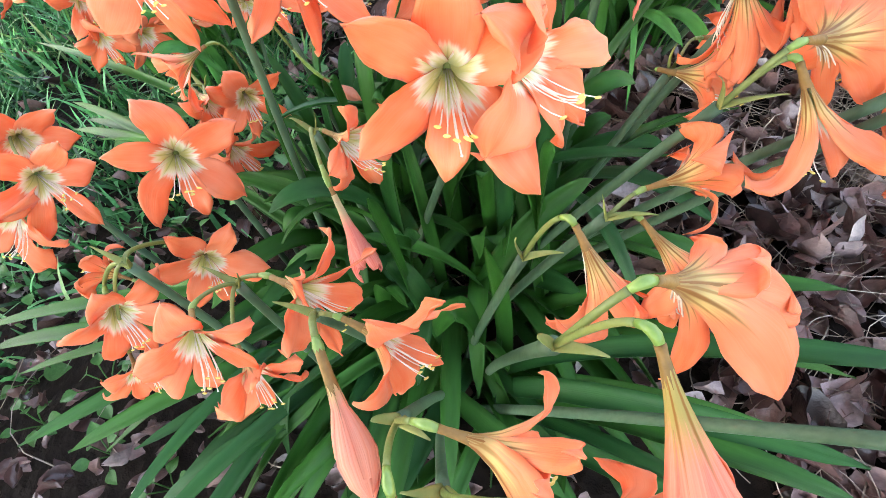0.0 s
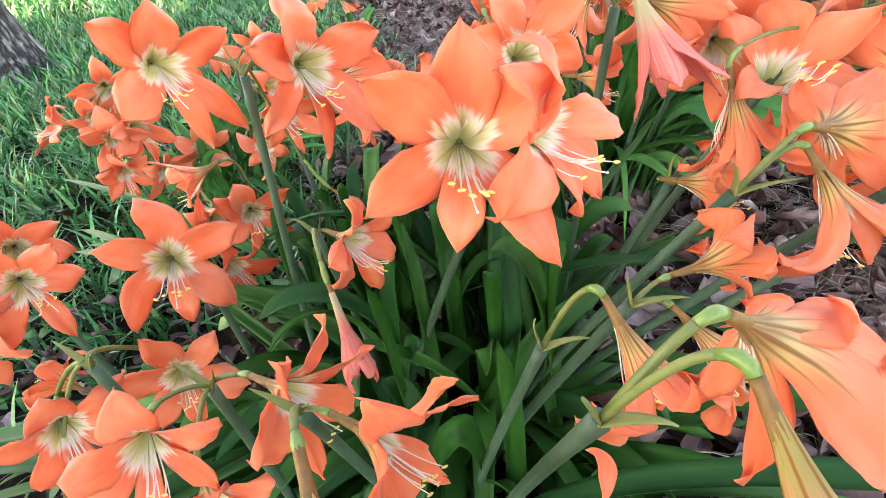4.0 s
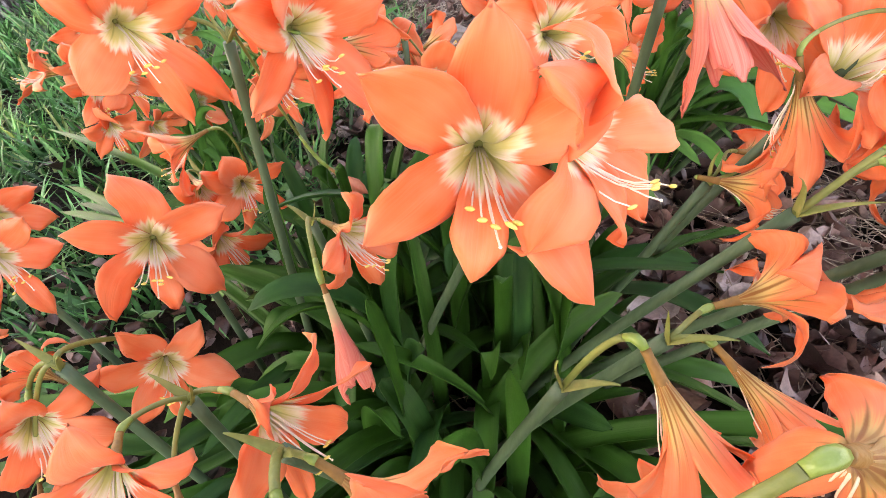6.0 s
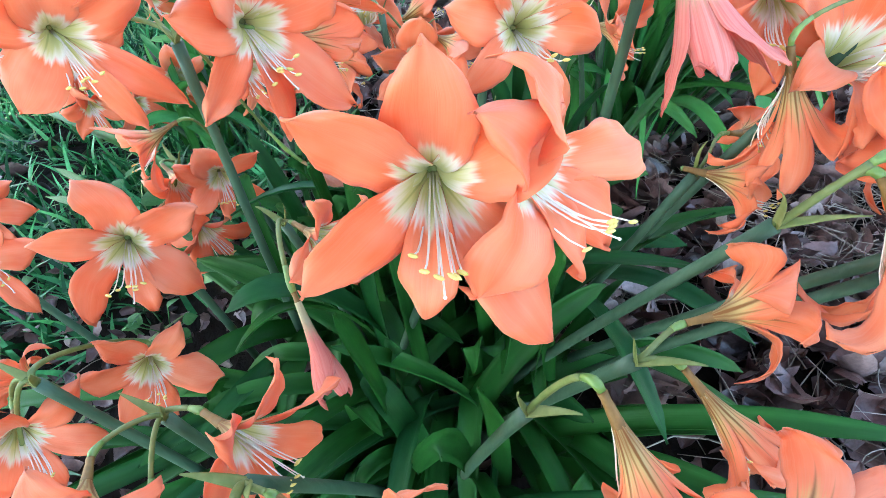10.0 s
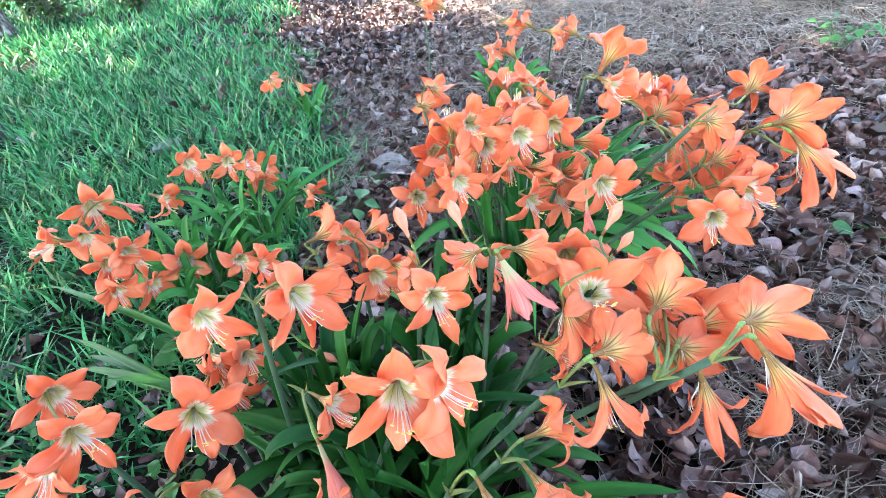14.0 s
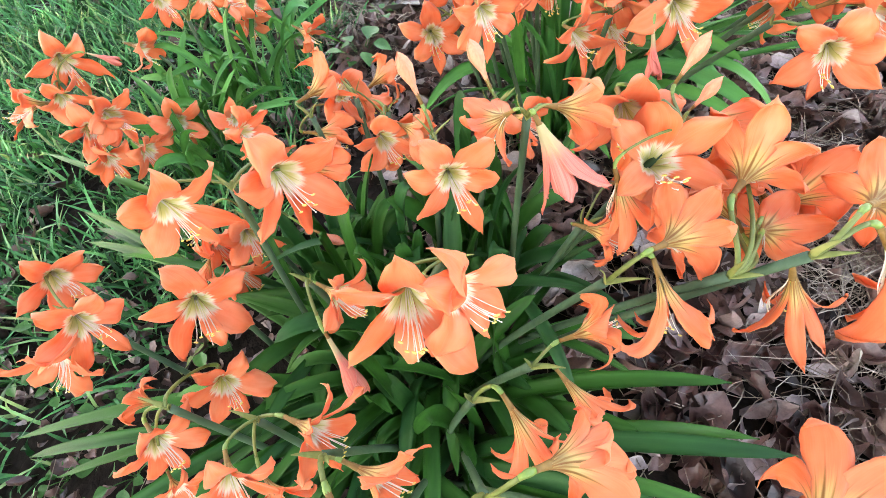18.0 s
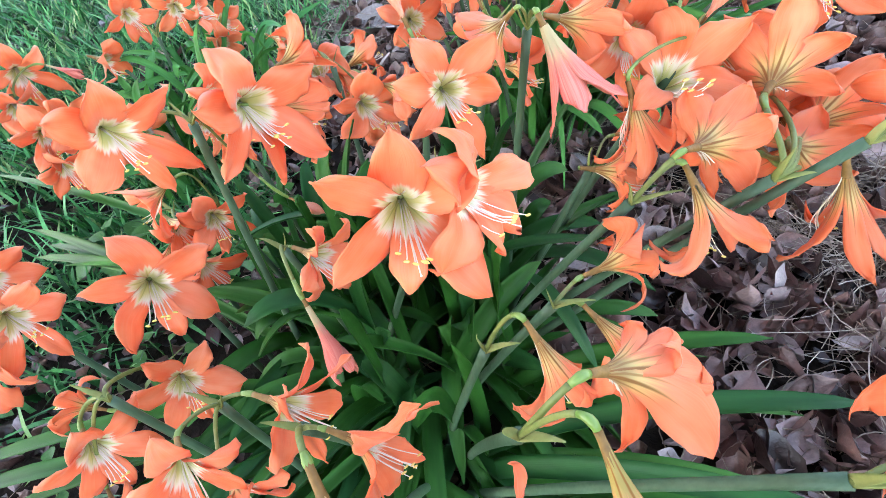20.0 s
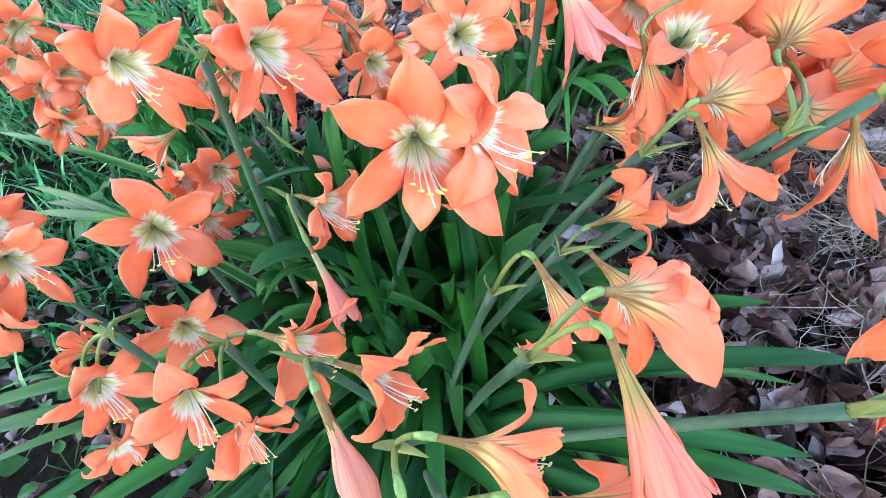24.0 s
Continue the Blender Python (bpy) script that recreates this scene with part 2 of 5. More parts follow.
def bark_material():
    m, nt, b = material("bark", 0.9, 0.2)
    coord = nt.nodes.new("ShaderNodeTexCoord").outputs["Object"]
    ridge = noise_of(nt, 1.0, 6, stretched(nt, coord, 24, 24, 5), 0.65)
    ridge = maths(nt, "ABSOLUTE", maths(nt, "SUBTRACT", ridge, 0.5))
    grain = noise_of(nt, 1.0, 5, stretched(nt, coord, 70, 70, 30))
    crack = smooth(nt, maths(nt, "ADD", ridge, maths(nt, "MULTIPLY", grain, 0.06)), 0.025, 0.14)
    plate = ramp(nt, grain, [(0.3, (0.15, 0.135, 0.13)), (0.7, (0.40, 0.375, 0.37))])
    colour = mix(nt, crack, (0.05, 0.042, 0.038), plate)
    nt.links.new(colour, b.inputs["Base Color"])
    bump(nt, b, maths(nt, "ADD", crack, maths(nt, "MULTIPLY", grain, 0.4)), 1.0, 0.02)
    return m


BARK = bark_material()
PALE = plain("pale_flake_skin", (0.17, 0.14, 0.13), (0.40, 0.36, 0.34), 0.7, 0.3, 18)


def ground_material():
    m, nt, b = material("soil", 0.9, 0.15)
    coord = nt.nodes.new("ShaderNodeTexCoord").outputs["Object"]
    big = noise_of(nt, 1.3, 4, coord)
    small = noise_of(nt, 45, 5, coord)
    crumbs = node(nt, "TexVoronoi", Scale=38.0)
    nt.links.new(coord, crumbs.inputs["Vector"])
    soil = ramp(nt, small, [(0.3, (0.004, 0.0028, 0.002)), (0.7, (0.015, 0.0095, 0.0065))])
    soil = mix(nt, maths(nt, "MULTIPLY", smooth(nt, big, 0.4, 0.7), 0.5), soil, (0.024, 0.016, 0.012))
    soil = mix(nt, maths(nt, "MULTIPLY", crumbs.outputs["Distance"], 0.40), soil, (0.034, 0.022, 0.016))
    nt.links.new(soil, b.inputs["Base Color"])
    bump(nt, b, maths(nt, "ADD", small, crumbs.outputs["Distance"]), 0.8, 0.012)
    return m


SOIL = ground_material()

# ---- mesh helpers ----
rng = np.random.default_rng(7)


def mesh_object(name, verts, faces, mats, parent=None, uvs=None, slots=None, label="", soft=True):
    me = bpy.data.meshes.new(name)
    me.from_pydata([tuple(v) for v in verts], [], faces)
    for m in mats:
        me.materials.append(m)
    if uvs is not None:
        layer = me.uv_layers.new(name="UVMap")
        idx = np.empty(len(me.loops), dtype=np.int32)
        me.loops.foreach_get("vertex_index", idx)
        layer.data.foreach_set("uv", np.asarray(uvs, dtype=np.float32)[idx].ravel())
    if slots is not None:
        me.polygons.foreach_set("material_index", np.asarray(slots, dtype=np.int32))
    if soft:
        me.polygons.foreach_set("use_smooth", np.ones(len(me.polygons), dtype=bool))
    me.update()
    ob = new(name, me)
    if parent is not None:
        ob.parent = parent
    if label:
        ob["label"] = label
    return ob


def thing(name, place, label, category, group="", kind=""):
    e = new(name)
    e.empty_display_size = 0.02
    e.location = place
    return tagged(e, label, category, group, kind)


def bezier(p0, p1, p2, p3, n):
    t = np.linspace(0, 1, n)[:, None]
    p0, p1, p2, p3 = (np.asarray(p, float) for p in (p0, p1, p2, p3))
    return (1 - t) ** 3 * p0 + 3 * t * (1 - t) ** 2 * p1 + 3 * t * t * (1 - t) * p2 + t ** 3 * p3


def tube_mesh(points, radii, sides=8, flat=1.0):
    """A closed tube along points. Returns verts, faces, uvs."""
    points = np.asarray(points, float)
    n = len(points)
    tang = np.gradient(points, axis=0)
    tang /= np.linalg.norm(tang, axis=1)[:, None] + 1e-9
    ref = np.array((0.0, 0.0, 1.0)) if abs(tang[0][2]) < 0.8 else np.array((1.0, 0.0, 0.0))
    a = np.linspace(0, 2 * math.pi, sides, endpoint=False)
    verts, uvs = [], []
    for i in range(n):
        side = np.cross(tang[i], ref)
        side /= np.linalg.norm(side) + 1e-9
        up = np.cross(side, tang[i])
        ref = up
        ring = points[i] + radii[i] * (np.cos(a)[:, None] * side + flat * np.sin(a)[:, None] * up)
        verts.extend(ring)
        uvs.extend((k / sides, i / (n - 1)) for k in range(sides))
    faces = [(i * sides + k, i * sides + (k + 1) % sides, (i + 1) * sides + (k + 1) % sides, (i + 1) * sides + k)
             for i in range(n - 1) for k in range(sides)]
    faces.append(tuple(range(sides - 1, -1, -1)))
    faces.append(tuple((n - 1) * sides + k for k in range(sides)))
    return verts, faces, uvs


def join(*pieces):
    verts, faces, uvs, slots = [], [], [], []
    for (v, f, u), slot in pieces:
        o = len(verts)
        verts.extend(v)
        uvs.extend(u)
        faces.extend(tuple(i + o for i in q) for q in f)
        slots.extend([slot] * len(f))
    return verts, faces, uvs, slots


def unit(v):
    v = np.asarray(v, float)
    return v / (np.linalg.norm(v) + 1e-9)


def flower_axes(facing, twist=0.0):
    z = unit(facing)
    up = np.array((0.0, 0.0, 1.0))
    if abs(z[2]) > 0.93:
        up = np.array((0.0, 1.0, 0.0))
    x = unit(np.cross(up, z))
    y = np.cross(z, x)
    c, s = math.cos(twist), math.sin(twist)
    return np.stack((c * x + s * y, -s * x + c * y, z), axis=1)


# ---- the ground ----
def height_at(x, y):
    return 0.018 * math.sin(1.7 * x + 0.6) * math.cos(1.3 * y) + 0.008 * math.sin(6.1 * x + 2.0 * y) - 0.03


def axis_steps(fine_lo, fine_hi, step, far):
    a = list(np.arange(fine_lo, fine_hi + 1e-6, step))
    grow, p = step, fine_hi
    while p < far:
        grow *= 1.35
        p += grow
        a.append(p)
    grow, p = step, fine_lo
    while p > -far:
        grow *= 1.35
        p -= grow
        a.insert(0, p)
    return a


def build_ground():
    xs, ys = axis_steps(-2.4, 2.8, 0.08, 400), axis_steps(-0.8, 5.0, 0.08, 400)
    verts = [(x, y, height_at(x, y) + (0.012 * noise.noise((x * 6, y * 6, 0)) if abs(x) < 3 and -1 < y < 6 else 0)) for y in ys for x in xs]
    w = len(xs)
    faces = [(j * w + i, j * w + i + 1, (j + 1) * w + i + 1, (j + 1) * w + i) for j in range(len(ys) - 1) for i in range(w - 1)]
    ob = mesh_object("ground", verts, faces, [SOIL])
    tagged(ob, "dark brown bare soil under leaf litter and grass", "ground", kind="structure")


build_ground()


# ---- flowers ----
PROFILE_S = np.array((0.0, 0.12, 0.28, 0.45, 0.62, 0.80, 0.92, 1.0))
OPEN_R = np.array((0.025, 0.075, 0.19, 0.37, 0.58, 0.81, 0.95, 1.02))
OPEN_Z = np.array((-0.85, -0.66, -0.42, -0.21, -0.07, 0.01, 0.03, 0.01))
HALF_R = np.array((0.06, 0.08, 0.13, 0.21, 0.29, 0.36, 0.42, 0.47))
HALF_Z = np.array((-0.95, -0.72, -0.40, -0.02, 0.36, 0.74, 0.98, 1.12))
WIDTH_S = np.array((0.0, 0.12, 0.28, 0.45, 0.58, 0.70, 0.82, 0.91, 0.97, 1.0))
WIDTH = np.array((0.052, 0.078, 0.135, 0.215, 0.262, 0.250, 0.188, 0.105, 0.036, 0.006))
SIDE_R = np.array((0.030, 0.070, 0.17, 0.36, 0.58, 0.80, 0.92, 0.96))
SIDE_Z = np.array((-0.85, -0.68, -0.46, -0.22, -0.04, 0.04, 0.03, -0.03))
HANG_R = np.array((0.030, 0.065, 0.130, 0.255, 0.45, 0.68, 0.84, 0.93))
HANG_Z = np.array((-0.90, -0.70, -0.42, -0.12, 0.13, 0.27, 0.28, 0.20))
FURLED_R = np.array((0.050, 0.055, 0.070, 0.105, 0.21, 0.30, 0.28, 0.19))
BREADTH = (1.16, 0.98, 0.96, 0.70, 0.96, 0.98)


def petal_mesh(k, openness, seed, frame3, place, R, closed=HALF_R, droop=0.0, spread=(OPEN_R, OPEN_Z), slim=1.0, restless=1.0, own=None):
    """One tepal as two thin sheets, inside and outside, joined at the rim."""
    g = np.random.default_rng(seed)
    inner_ring = k % 2
    nu, nv = (29, 11) if own else (19, 9)
    s = np.linspace(0, 1, nu)
    r = np.interp(s, PROFILE_S, spread[0]) * openness + np.interp(s, PROFILE_S, closed) * (1 - openness)
    z = np.interp(s, PROFILE_S, spread[1]) * openness + np.interp(s, PROFILE_S, HALF_Z) * (1 - openness)
    w = np.interp(s, WIDTH_S, WIDTH)
    r, z, w = (np.convolve(np.pad(q, 1, "edge"), (0.25, 0.5, 0.25), "valid") for q in (r, z, w))
    w[-1] = 0.006
    w *= BREADTH[k] * g.uniform(0.86, 1.12) * slim
    stretch = g.uniform(0.88, 1.14)
    curl = g.normal(0.20, 0.24) + (0.30 if g.random() < 0.22 * restless else 0.0)
    tilt = g.normal(0.0, 0.18 * restless)
    late = np.clip(s - 0.55, 0, 1)
    z = z - curl * late ** 2 * 3.0 + tilt * late
    r = 0.03 + (r - 0.03) * stretch - np.clip(curl, 0, 1) * late ** 2 * 0.5
    ang0 = math.pi / 2 + k * math.pi / 3 + g.normal(0, 0.08 * restless)
    skew = g.normal(0, 0.26 * restless)
    if own:
        ang0, droop, skew = radians(own[0]), own[2], radians(own[3])
        r = 0.03 + (r - 0.03) * own[1] / stretch
        w *= own[4] if len(own) > 4 else 1.14
    roll_edge = g.normal(0, 0.30 * restless)
    ph = g.uniform(0, 6.28, 6)
    lobe = g.uniform(0.5, 1.6)
    v = np.linspace(-1, 1, nv)
    inside, uvs = [], []
    for i in range(nu):
        for j in range(nv):
            far = s[i] ** 1.5
            sg = np.sign(v[j])
            frill = 1 + far * (0.08 * math.sin(10 * s[i] + ph[2] + 2 * sg) + 0.05 * math.sin(23 * s[i] + ph[3] + 3 * sg) + 0.03 * math.sin(47 * s[i] + ph[5] + sg))
            lat = v[j] * w[i] * (frill if s[i] < 0.97 else 1.0)
            a = ang0 + lat / max(r[i], 0.10) * (1.0 if r[i] < 0.4 else 0.96) + skew * late[i]
            edge = abs(v[j]) ** 1.7
            wave = 0.040 * s[i] * math.sin(6.0 * s[i] + ph[3]) * math.cos(2.2 * v[j] + ph[4]) + 0.022 * far * math.sin(5.0 * v[j] + ph[1])
            ruff = wave + lobe * edge * far * (0.075 * math.sin(8 * s[i] + ph[0] + 1.5 * v[j]) + 0.045 * math.sin(18 * s[i] + ph[1] + 2.5 * v[j]) + 0.018 * math.sin(37 * s[i] + ph[4]))
            keel = -0.06 * (1 - abs(v[j])) * s[i] * (1 - s[i]) * 2
            rr = r[i] * (1 - 0.05 * edge * s[i])
            zz = z[i] + ruff + keel + roll_edge * v[j] * w[i] * s[i] * 2 - 0.03 * (1 - inner_ring) * s[i] + 0.12 * edge * s[i] * (1 - s[i]) - 0.10 * edge * far
            inside.append((rr * math.cos(a), rr * math.sin(a), zz))
            uvs.append((j / (nv - 1), s[i]))
    inside = np.array(inside)
    grid = inside.reshape(nu, nv, 3)
    du, dv = np.gradient(grid, axis=0), np.gradient(grid, axis=1)
    nrm = np.cross(dv, du)
    nrm /= np.linalg.norm(nrm, axis=2)[:, :, None] + 1e-9
    outside = (grid + nrm * 0.010).reshape(-1, 3)
    verts = np.concatenate((inside, outside)) * R @ frame3.T + np.asarray(place)
    sag = np.repeat(np.clip(s - 0.35, 0, 1) ** 1.6, nv)
    verts[:, 2] -= droop * (1.0 if own else g.uniform(0.5, 1.4)) * R * np.concatenate((sag, sag))
    n = nu * nv
    faces, slots = [], []
    for i in range(nu - 1):
        for j in range(nv - 1):
            q = (i * nv + j, i * nv + j + 1, (i + 1) * nv + j + 1, (i + 1) * nv + j)
            faces.append(q)
            slots.append(0)
            faces.append(tuple(n + t for t in reversed(q)))
            slots.append(1)
    rim = [i * nv for i in range(nu)] + [(nu - 1) * nv + j for j in range(1, nv)] + [i * nv + nv - 1 for i in range(nu - 2, -1, -1)]
    for a, b in zip(rim[:-1], rim[1:]):
        faces.append((a, b, n + b, n + a))
        slots.append(1)
    return verts, faces, uvs + uvs, slots


def ellipsoid(centre, along, length, radius, n=6, sides=6):
    c, d = np.asarray(centre, float), unit(along)
    t = np.linspace(-1, 1, n)
    return tube_mesh([c + d * length * q for q in t], [max(0.12, math.sqrt(max(0, 1 - q * q))) * radius for q in t], sides)


# openness, its unevenness, closed profile, droop, open profile, slimness and restlessness of the petals
FORMS = {
    "open": (1.0, 0.07, HALF_R, 0.16, (OPEN_R, OPEN_Z), 1.07, 1.25),
    "side": (0.92, 0.12, HALF_R, 0.30, (SIDE_R, SIDE_Z), 1.02, 1.2),
    "limp": (0.86, 0.16, HALF_R, 1.10, (SIDE_R, SIDE_Z), 1.06, 1.2),
    "hang": (1.0, 0.16, HALF_R, 0.75, (HANG_R, HANG_Z), 0.64, 1.7),
    "trumpet": (0.98, 0.18, HALF_R * 0.85, 0.45, (HANG_R, HANG_Z), 0.70, 1.5),
    "half": (0.18, 0.20, HALF_R * 0.72, 0.10, (OPEN_R, OPEN_Z), 0.84, 0.8),
    "wilt": (0.03, 0.06, FURLED_R, 0.12, (OPEN_R, OPEN_Z), 1.0, 1.0),
    "droop": (0.30, 0.24, HALF_R * 1.2, 0.12, (OPEN_R, OPEN_Z), 0.95, 1.0),
}


def flower(parent, kind, place, facing, R, seed, petals=None):
    """An open trumpet flower: tube, six petals, six stamens and a style. place is the centre of its rim.
    petals: for each one its own angle, length, droop, bend and breadth, where they are known."""
    g = np.random.default_rng(seed)
    openness, uneven, closed, droop, spread, slim, restless = FORMS[kind]
    openness *= g.uniform(0.92, 1.04)
    fr = flower_axes(facing, 0.0 if petals else g.normal(0, 0.16))
    place = np.asarray(place, float)

    def world_of(p):
        return np.asarray(p) * R @ fr.T + place

    neck = [(0, 0, -1.10), (0, 0, -1.02), (0, 0, -0.94), (0, 0, -0.86), (0, 0, -0.76)]
    shape = tube_mesh([world_of(p) for p in neck], [R * q for q in (0.050, 0.046, 0.052, 0.058, 0.068)], 10)
    floor = tube_mesh([world_of((0, 0, q)) for q in (-0.93, -0.87, -0.81)], [R * q for q in (0.050, 0.048, 0.044)], 10)
    whole = join(((shape[0], shape[1][:-1], shape[2]), 0), (floor, 1))
    body = mesh_object("flower", whole[0], whole[1], [TUBE, BRACT], parent, None, whole[3])
    for k in range(6):
        v, f, u, sl = petal_mesh(k, openness * (1 + g.normal(0, uneven)), seed * 10 + k, fr, place, R, closed, droop, spread, slim, restless, petals[k] if petals else None)
        mesh_object("petal", v, f, {"wilt": [PETAL_PINK] * 2, "droop": [PETAL_PINK] * 2, "half": [PETAL_IN, PETAL_FADING]}.get(kind, [PETAL_IN, PETAL_OUT]), body, u, sl)
    if kind in ("wilt", "droop", "half"):
        return world_of((0, 0, -1.10)), fr[:, 2]
    reach = 0.9
    for k in range(6):
        ax = (k - 2.5) * 0.045 + g.normal(0, 0.02)
        out = reach * (0.12 + 0.05 * (k % 3) + g.normal(0, 0.05))
        pts = bezier((ax * 0.3, -0.03, -0.80), (ax * 0.7, -0.12, -0.4), (ax * 1.0, -0.46, out - 0.34), (ax * 1.35, -0.34 + g.normal(0, 0.06), out + 0.04), 8)
        pts = [world_of(p) for p in pts]
        tip = unit(pts[-1] - pts[-2])
        across = fr @ np.array((1.0, 0.3 * g.normal(), 0.2))
        pieces = join((tube_mesh(pts, np.linspace(0.010, 0.007, 8) * R, 5), 0), (ellipsoid(pts[-1] + tip * 0.01 * R, across + 0.5 * tip, 0.042 * R, 0.018 * R), 1))
        mesh_object("stamen", pieces[0], pieces[1], [FILAMENT, ANTHER], body, pieces[2], pieces[3])
    pts = bezier((0, -0.02, -0.80), (0, -0.16, -0.35), (0.02, -0.48, -0.05), (0.03, -0.50, reach * 0.26), 9)
    pieces = join((tube_mesh([world_of(p) for p in pts], np.full(9, 0.008 * R), 5), 0), (ellipsoid(world_of(pts[-1]), fr[:, 2], 0.014 * R, 0.014 * R), 0))
    mesh_object("style", pieces[0], pieces[1], [FILAMENT], body, pieces[2])
    return world_of((0, 0, -1.10)), fr[:, 2]


def closed_bud(parent, name, place, facing, length, width, mat, seed):
    """A closed flower: a pointed body of overlapping furled petals. place is its base."""
    g = np.random.default_rng(seed)
    d = unit(facing)
    fr = flower_axes(d)
    place = np.asarray(place, float)
    core = mesh_object(name, *tube_mesh([place - d * 0.004, place + d * length * 0.15, place + d * length * 0.3], [length * 0.035, length * 0.04, length * 0.05], 10)[:2], [TUBE], parent)
    s = np.linspace(0, 1, 14)
    prof = width * length * np.interp(s, (0, 0.15, 0.38, 0.52, 0.68, 0.84, 0.95, 1), (0.20, 0.23, 0.40, 0.74, 1.0, 0.80, 0.36, 0.04))
    for k in range(5):
        a0 = k * 2 * math.pi / 5 + g.uniform(0, 0.4)
        nv = 7
        verts, uvs, faces = [], [], []
        for layer in (1.0, 0.94):
            for i, q in enumerate(s):
                for j in range(nv):
                    v = j / (nv - 1) * 2 - 1
                    a = a0 + v * 0.95 * (1 - 0.25 * q) + 0.5 * q
                    fold = 1 + 0.16 * math.sin(3 * a + k) * q * 0.35 + 0.10 * (v + 1) / 2
                    rad = prof[i] * fold * layer
                    verts.append(place + fr @ np.array((rad * math.cos(a), rad * math.sin(a), q * length * (1 + 0.04 * math.sin(k * 2.1)))))
                    uvs.append((j / (nv - 1), q))
        n = len(s) * nv
        for i in range(len(s) - 1):
            for j in range(nv - 1):
                q = (i * nv + j, i * nv + j + 1, (i + 1) * nv + j + 1, (i + 1) * nv + j)
                faces.append(q)
                faces.append(tuple(n + t for t in reversed(q)))
        for i in range(len(s) - 1):
            for j in (0, nv - 1):
                faces.append((i * nv + j, (i + 1) * nv + j, n + (i + 1) * nv + j, n + i * nv + j))
        mesh_object("furled_petal", verts, faces, [mat], core, uvs)
    return place, d


count = [100]


def stalk(base, top, flowers):
    """A leafless flower stalk from the soil to its top, with bracts, flower stems and flowers."""
    bx, by = base
    bz = height_at(bx, by) - 0.02
    opened = sum(1 for f in flowers if f[0] in ("open", "side", "limp", "hang", "trumpet", "half"))
    words = {0: "with a closed bud", 1: "with one open orange trumpet flower"}.get(opened, "with %d open orange trumpet flowers" % opened)
    if any(f[0] in ("wilt", "droop") for f in flowers):
        words += " and a wilted bloom"
    elif any(f[0] in ("bud", "closed") for f in flowers) and opened:
        words += " and a closed bud"
    e = thing("amaryllis_stalk", (bx, by, bz), "amaryllis stalk " + words, "flower", "amaryllis stalks in the bed")
    inv = Matrix.Translation((-bx, -by, -bz))
    count[0] += 1
    seed = count[0]
    g = np.random.default_rng(seed)
    p0, p3 = np.array((bx, by, bz)), np.asarray(top, float)
    rise = p3 - p0
    lean = np.array((rise[0], rise[1], 0))
    pts = bezier(p0, p0 + np.array((0, 0, 0.36 * rise[2])) + 0.27 * lean, p0 + 0.64 * lean + np.array((0, 0, 0.70 * rise[2])), p3, 18)
    mesh_object("scape", *tube_mesh(pts, np.interp(np.linspace(0, 1, 18), (0, 0.9, 1), (0.0064, 0.0050, 0.0056)), 10, 0.85)[:2], [SCAPE], e)
    way = unit(pts[-1] - pts[-2])
    side = unit(np.cross(way, (0.3, 0.8, 0.2)))
    for k in range(2):
        sgn = 1 - 2 * k
        q = bezier(p3, p3 + way * 0.010 + side * sgn * 0.007, p3 + way * 0.022 + side * sgn * 0.014, p3 + way * g.uniform(0.025, 0.04) + side * sgn * g.uniform(0.012, 0.028) + np.array((0, 0, -0.006)), 8)
        mesh_object("bract", *tube_mesh(q, np.array((0.0040, 0.0042, 0.0038, 0.0033, 0.0027, 0.0020, 0.0013, 0.0005)), 7, 0.25)[:2], [BRACT], e)
    for i, (kind, place, facing, R, *petals) in enumerate(flowers):
        if kind in ("open", "side", "limp", "hang", "trumpet", "half"):
            end, d = flower(e, kind, place, facing, R, seed * 20 + i, *petals)
        elif kind == "droop":
            end, d = flower(e, "droop", np.asarray(place) + unit(facing) * R * 0.5, facing, R * 0.5, seed * 20 + i)
        elif kind == "wilt":
            end, d = flower(e, "wilt", np.asarray(place) + unit(facing) * R * 0.46, facing, R * 0.46, seed * 20 + i)
        elif kind == "bud":
            end, d = closed_bud(e, "flower_bud", place, facing, R, 0.14, PETAL_BUD, seed * 20 + i)
        else:
            end, d = closed_bud(e, "flower_bud", place, facing, R, 0.15, BUD, seed * 20 + i)
        gap = float(np.linalg.norm(end - p3))
        bow = p3 + way * 0.30 * gap + np.array((0, 0, 0.02 * gap))
        q = bezier(p3, bow, end - d * 0.30 * gap, end, 17)
        rad = np.interp(np.linspace(0, 1, 17), (0, 0.7, 0.80, 0.90, 1), (0.0029, 0.0026, 0.0030, 0.0042, 0.0030)) * max(0.75, min(1.1, R / 0.07)) * (0.78 if p3[1] > 0.33 else 1.0)
        stem = join((tube_mesh(q[:13], rad[:13], 7), 0), (tube_mesh(q[12:], rad[12:], 8), 1))
        mesh_object("flower_stem", stem[0], stem[1], [PEDICEL, OVARY], e, stem[2], stem[3])
    for o in e.children:
        o.matrix_parent_inverse = inv
    return e


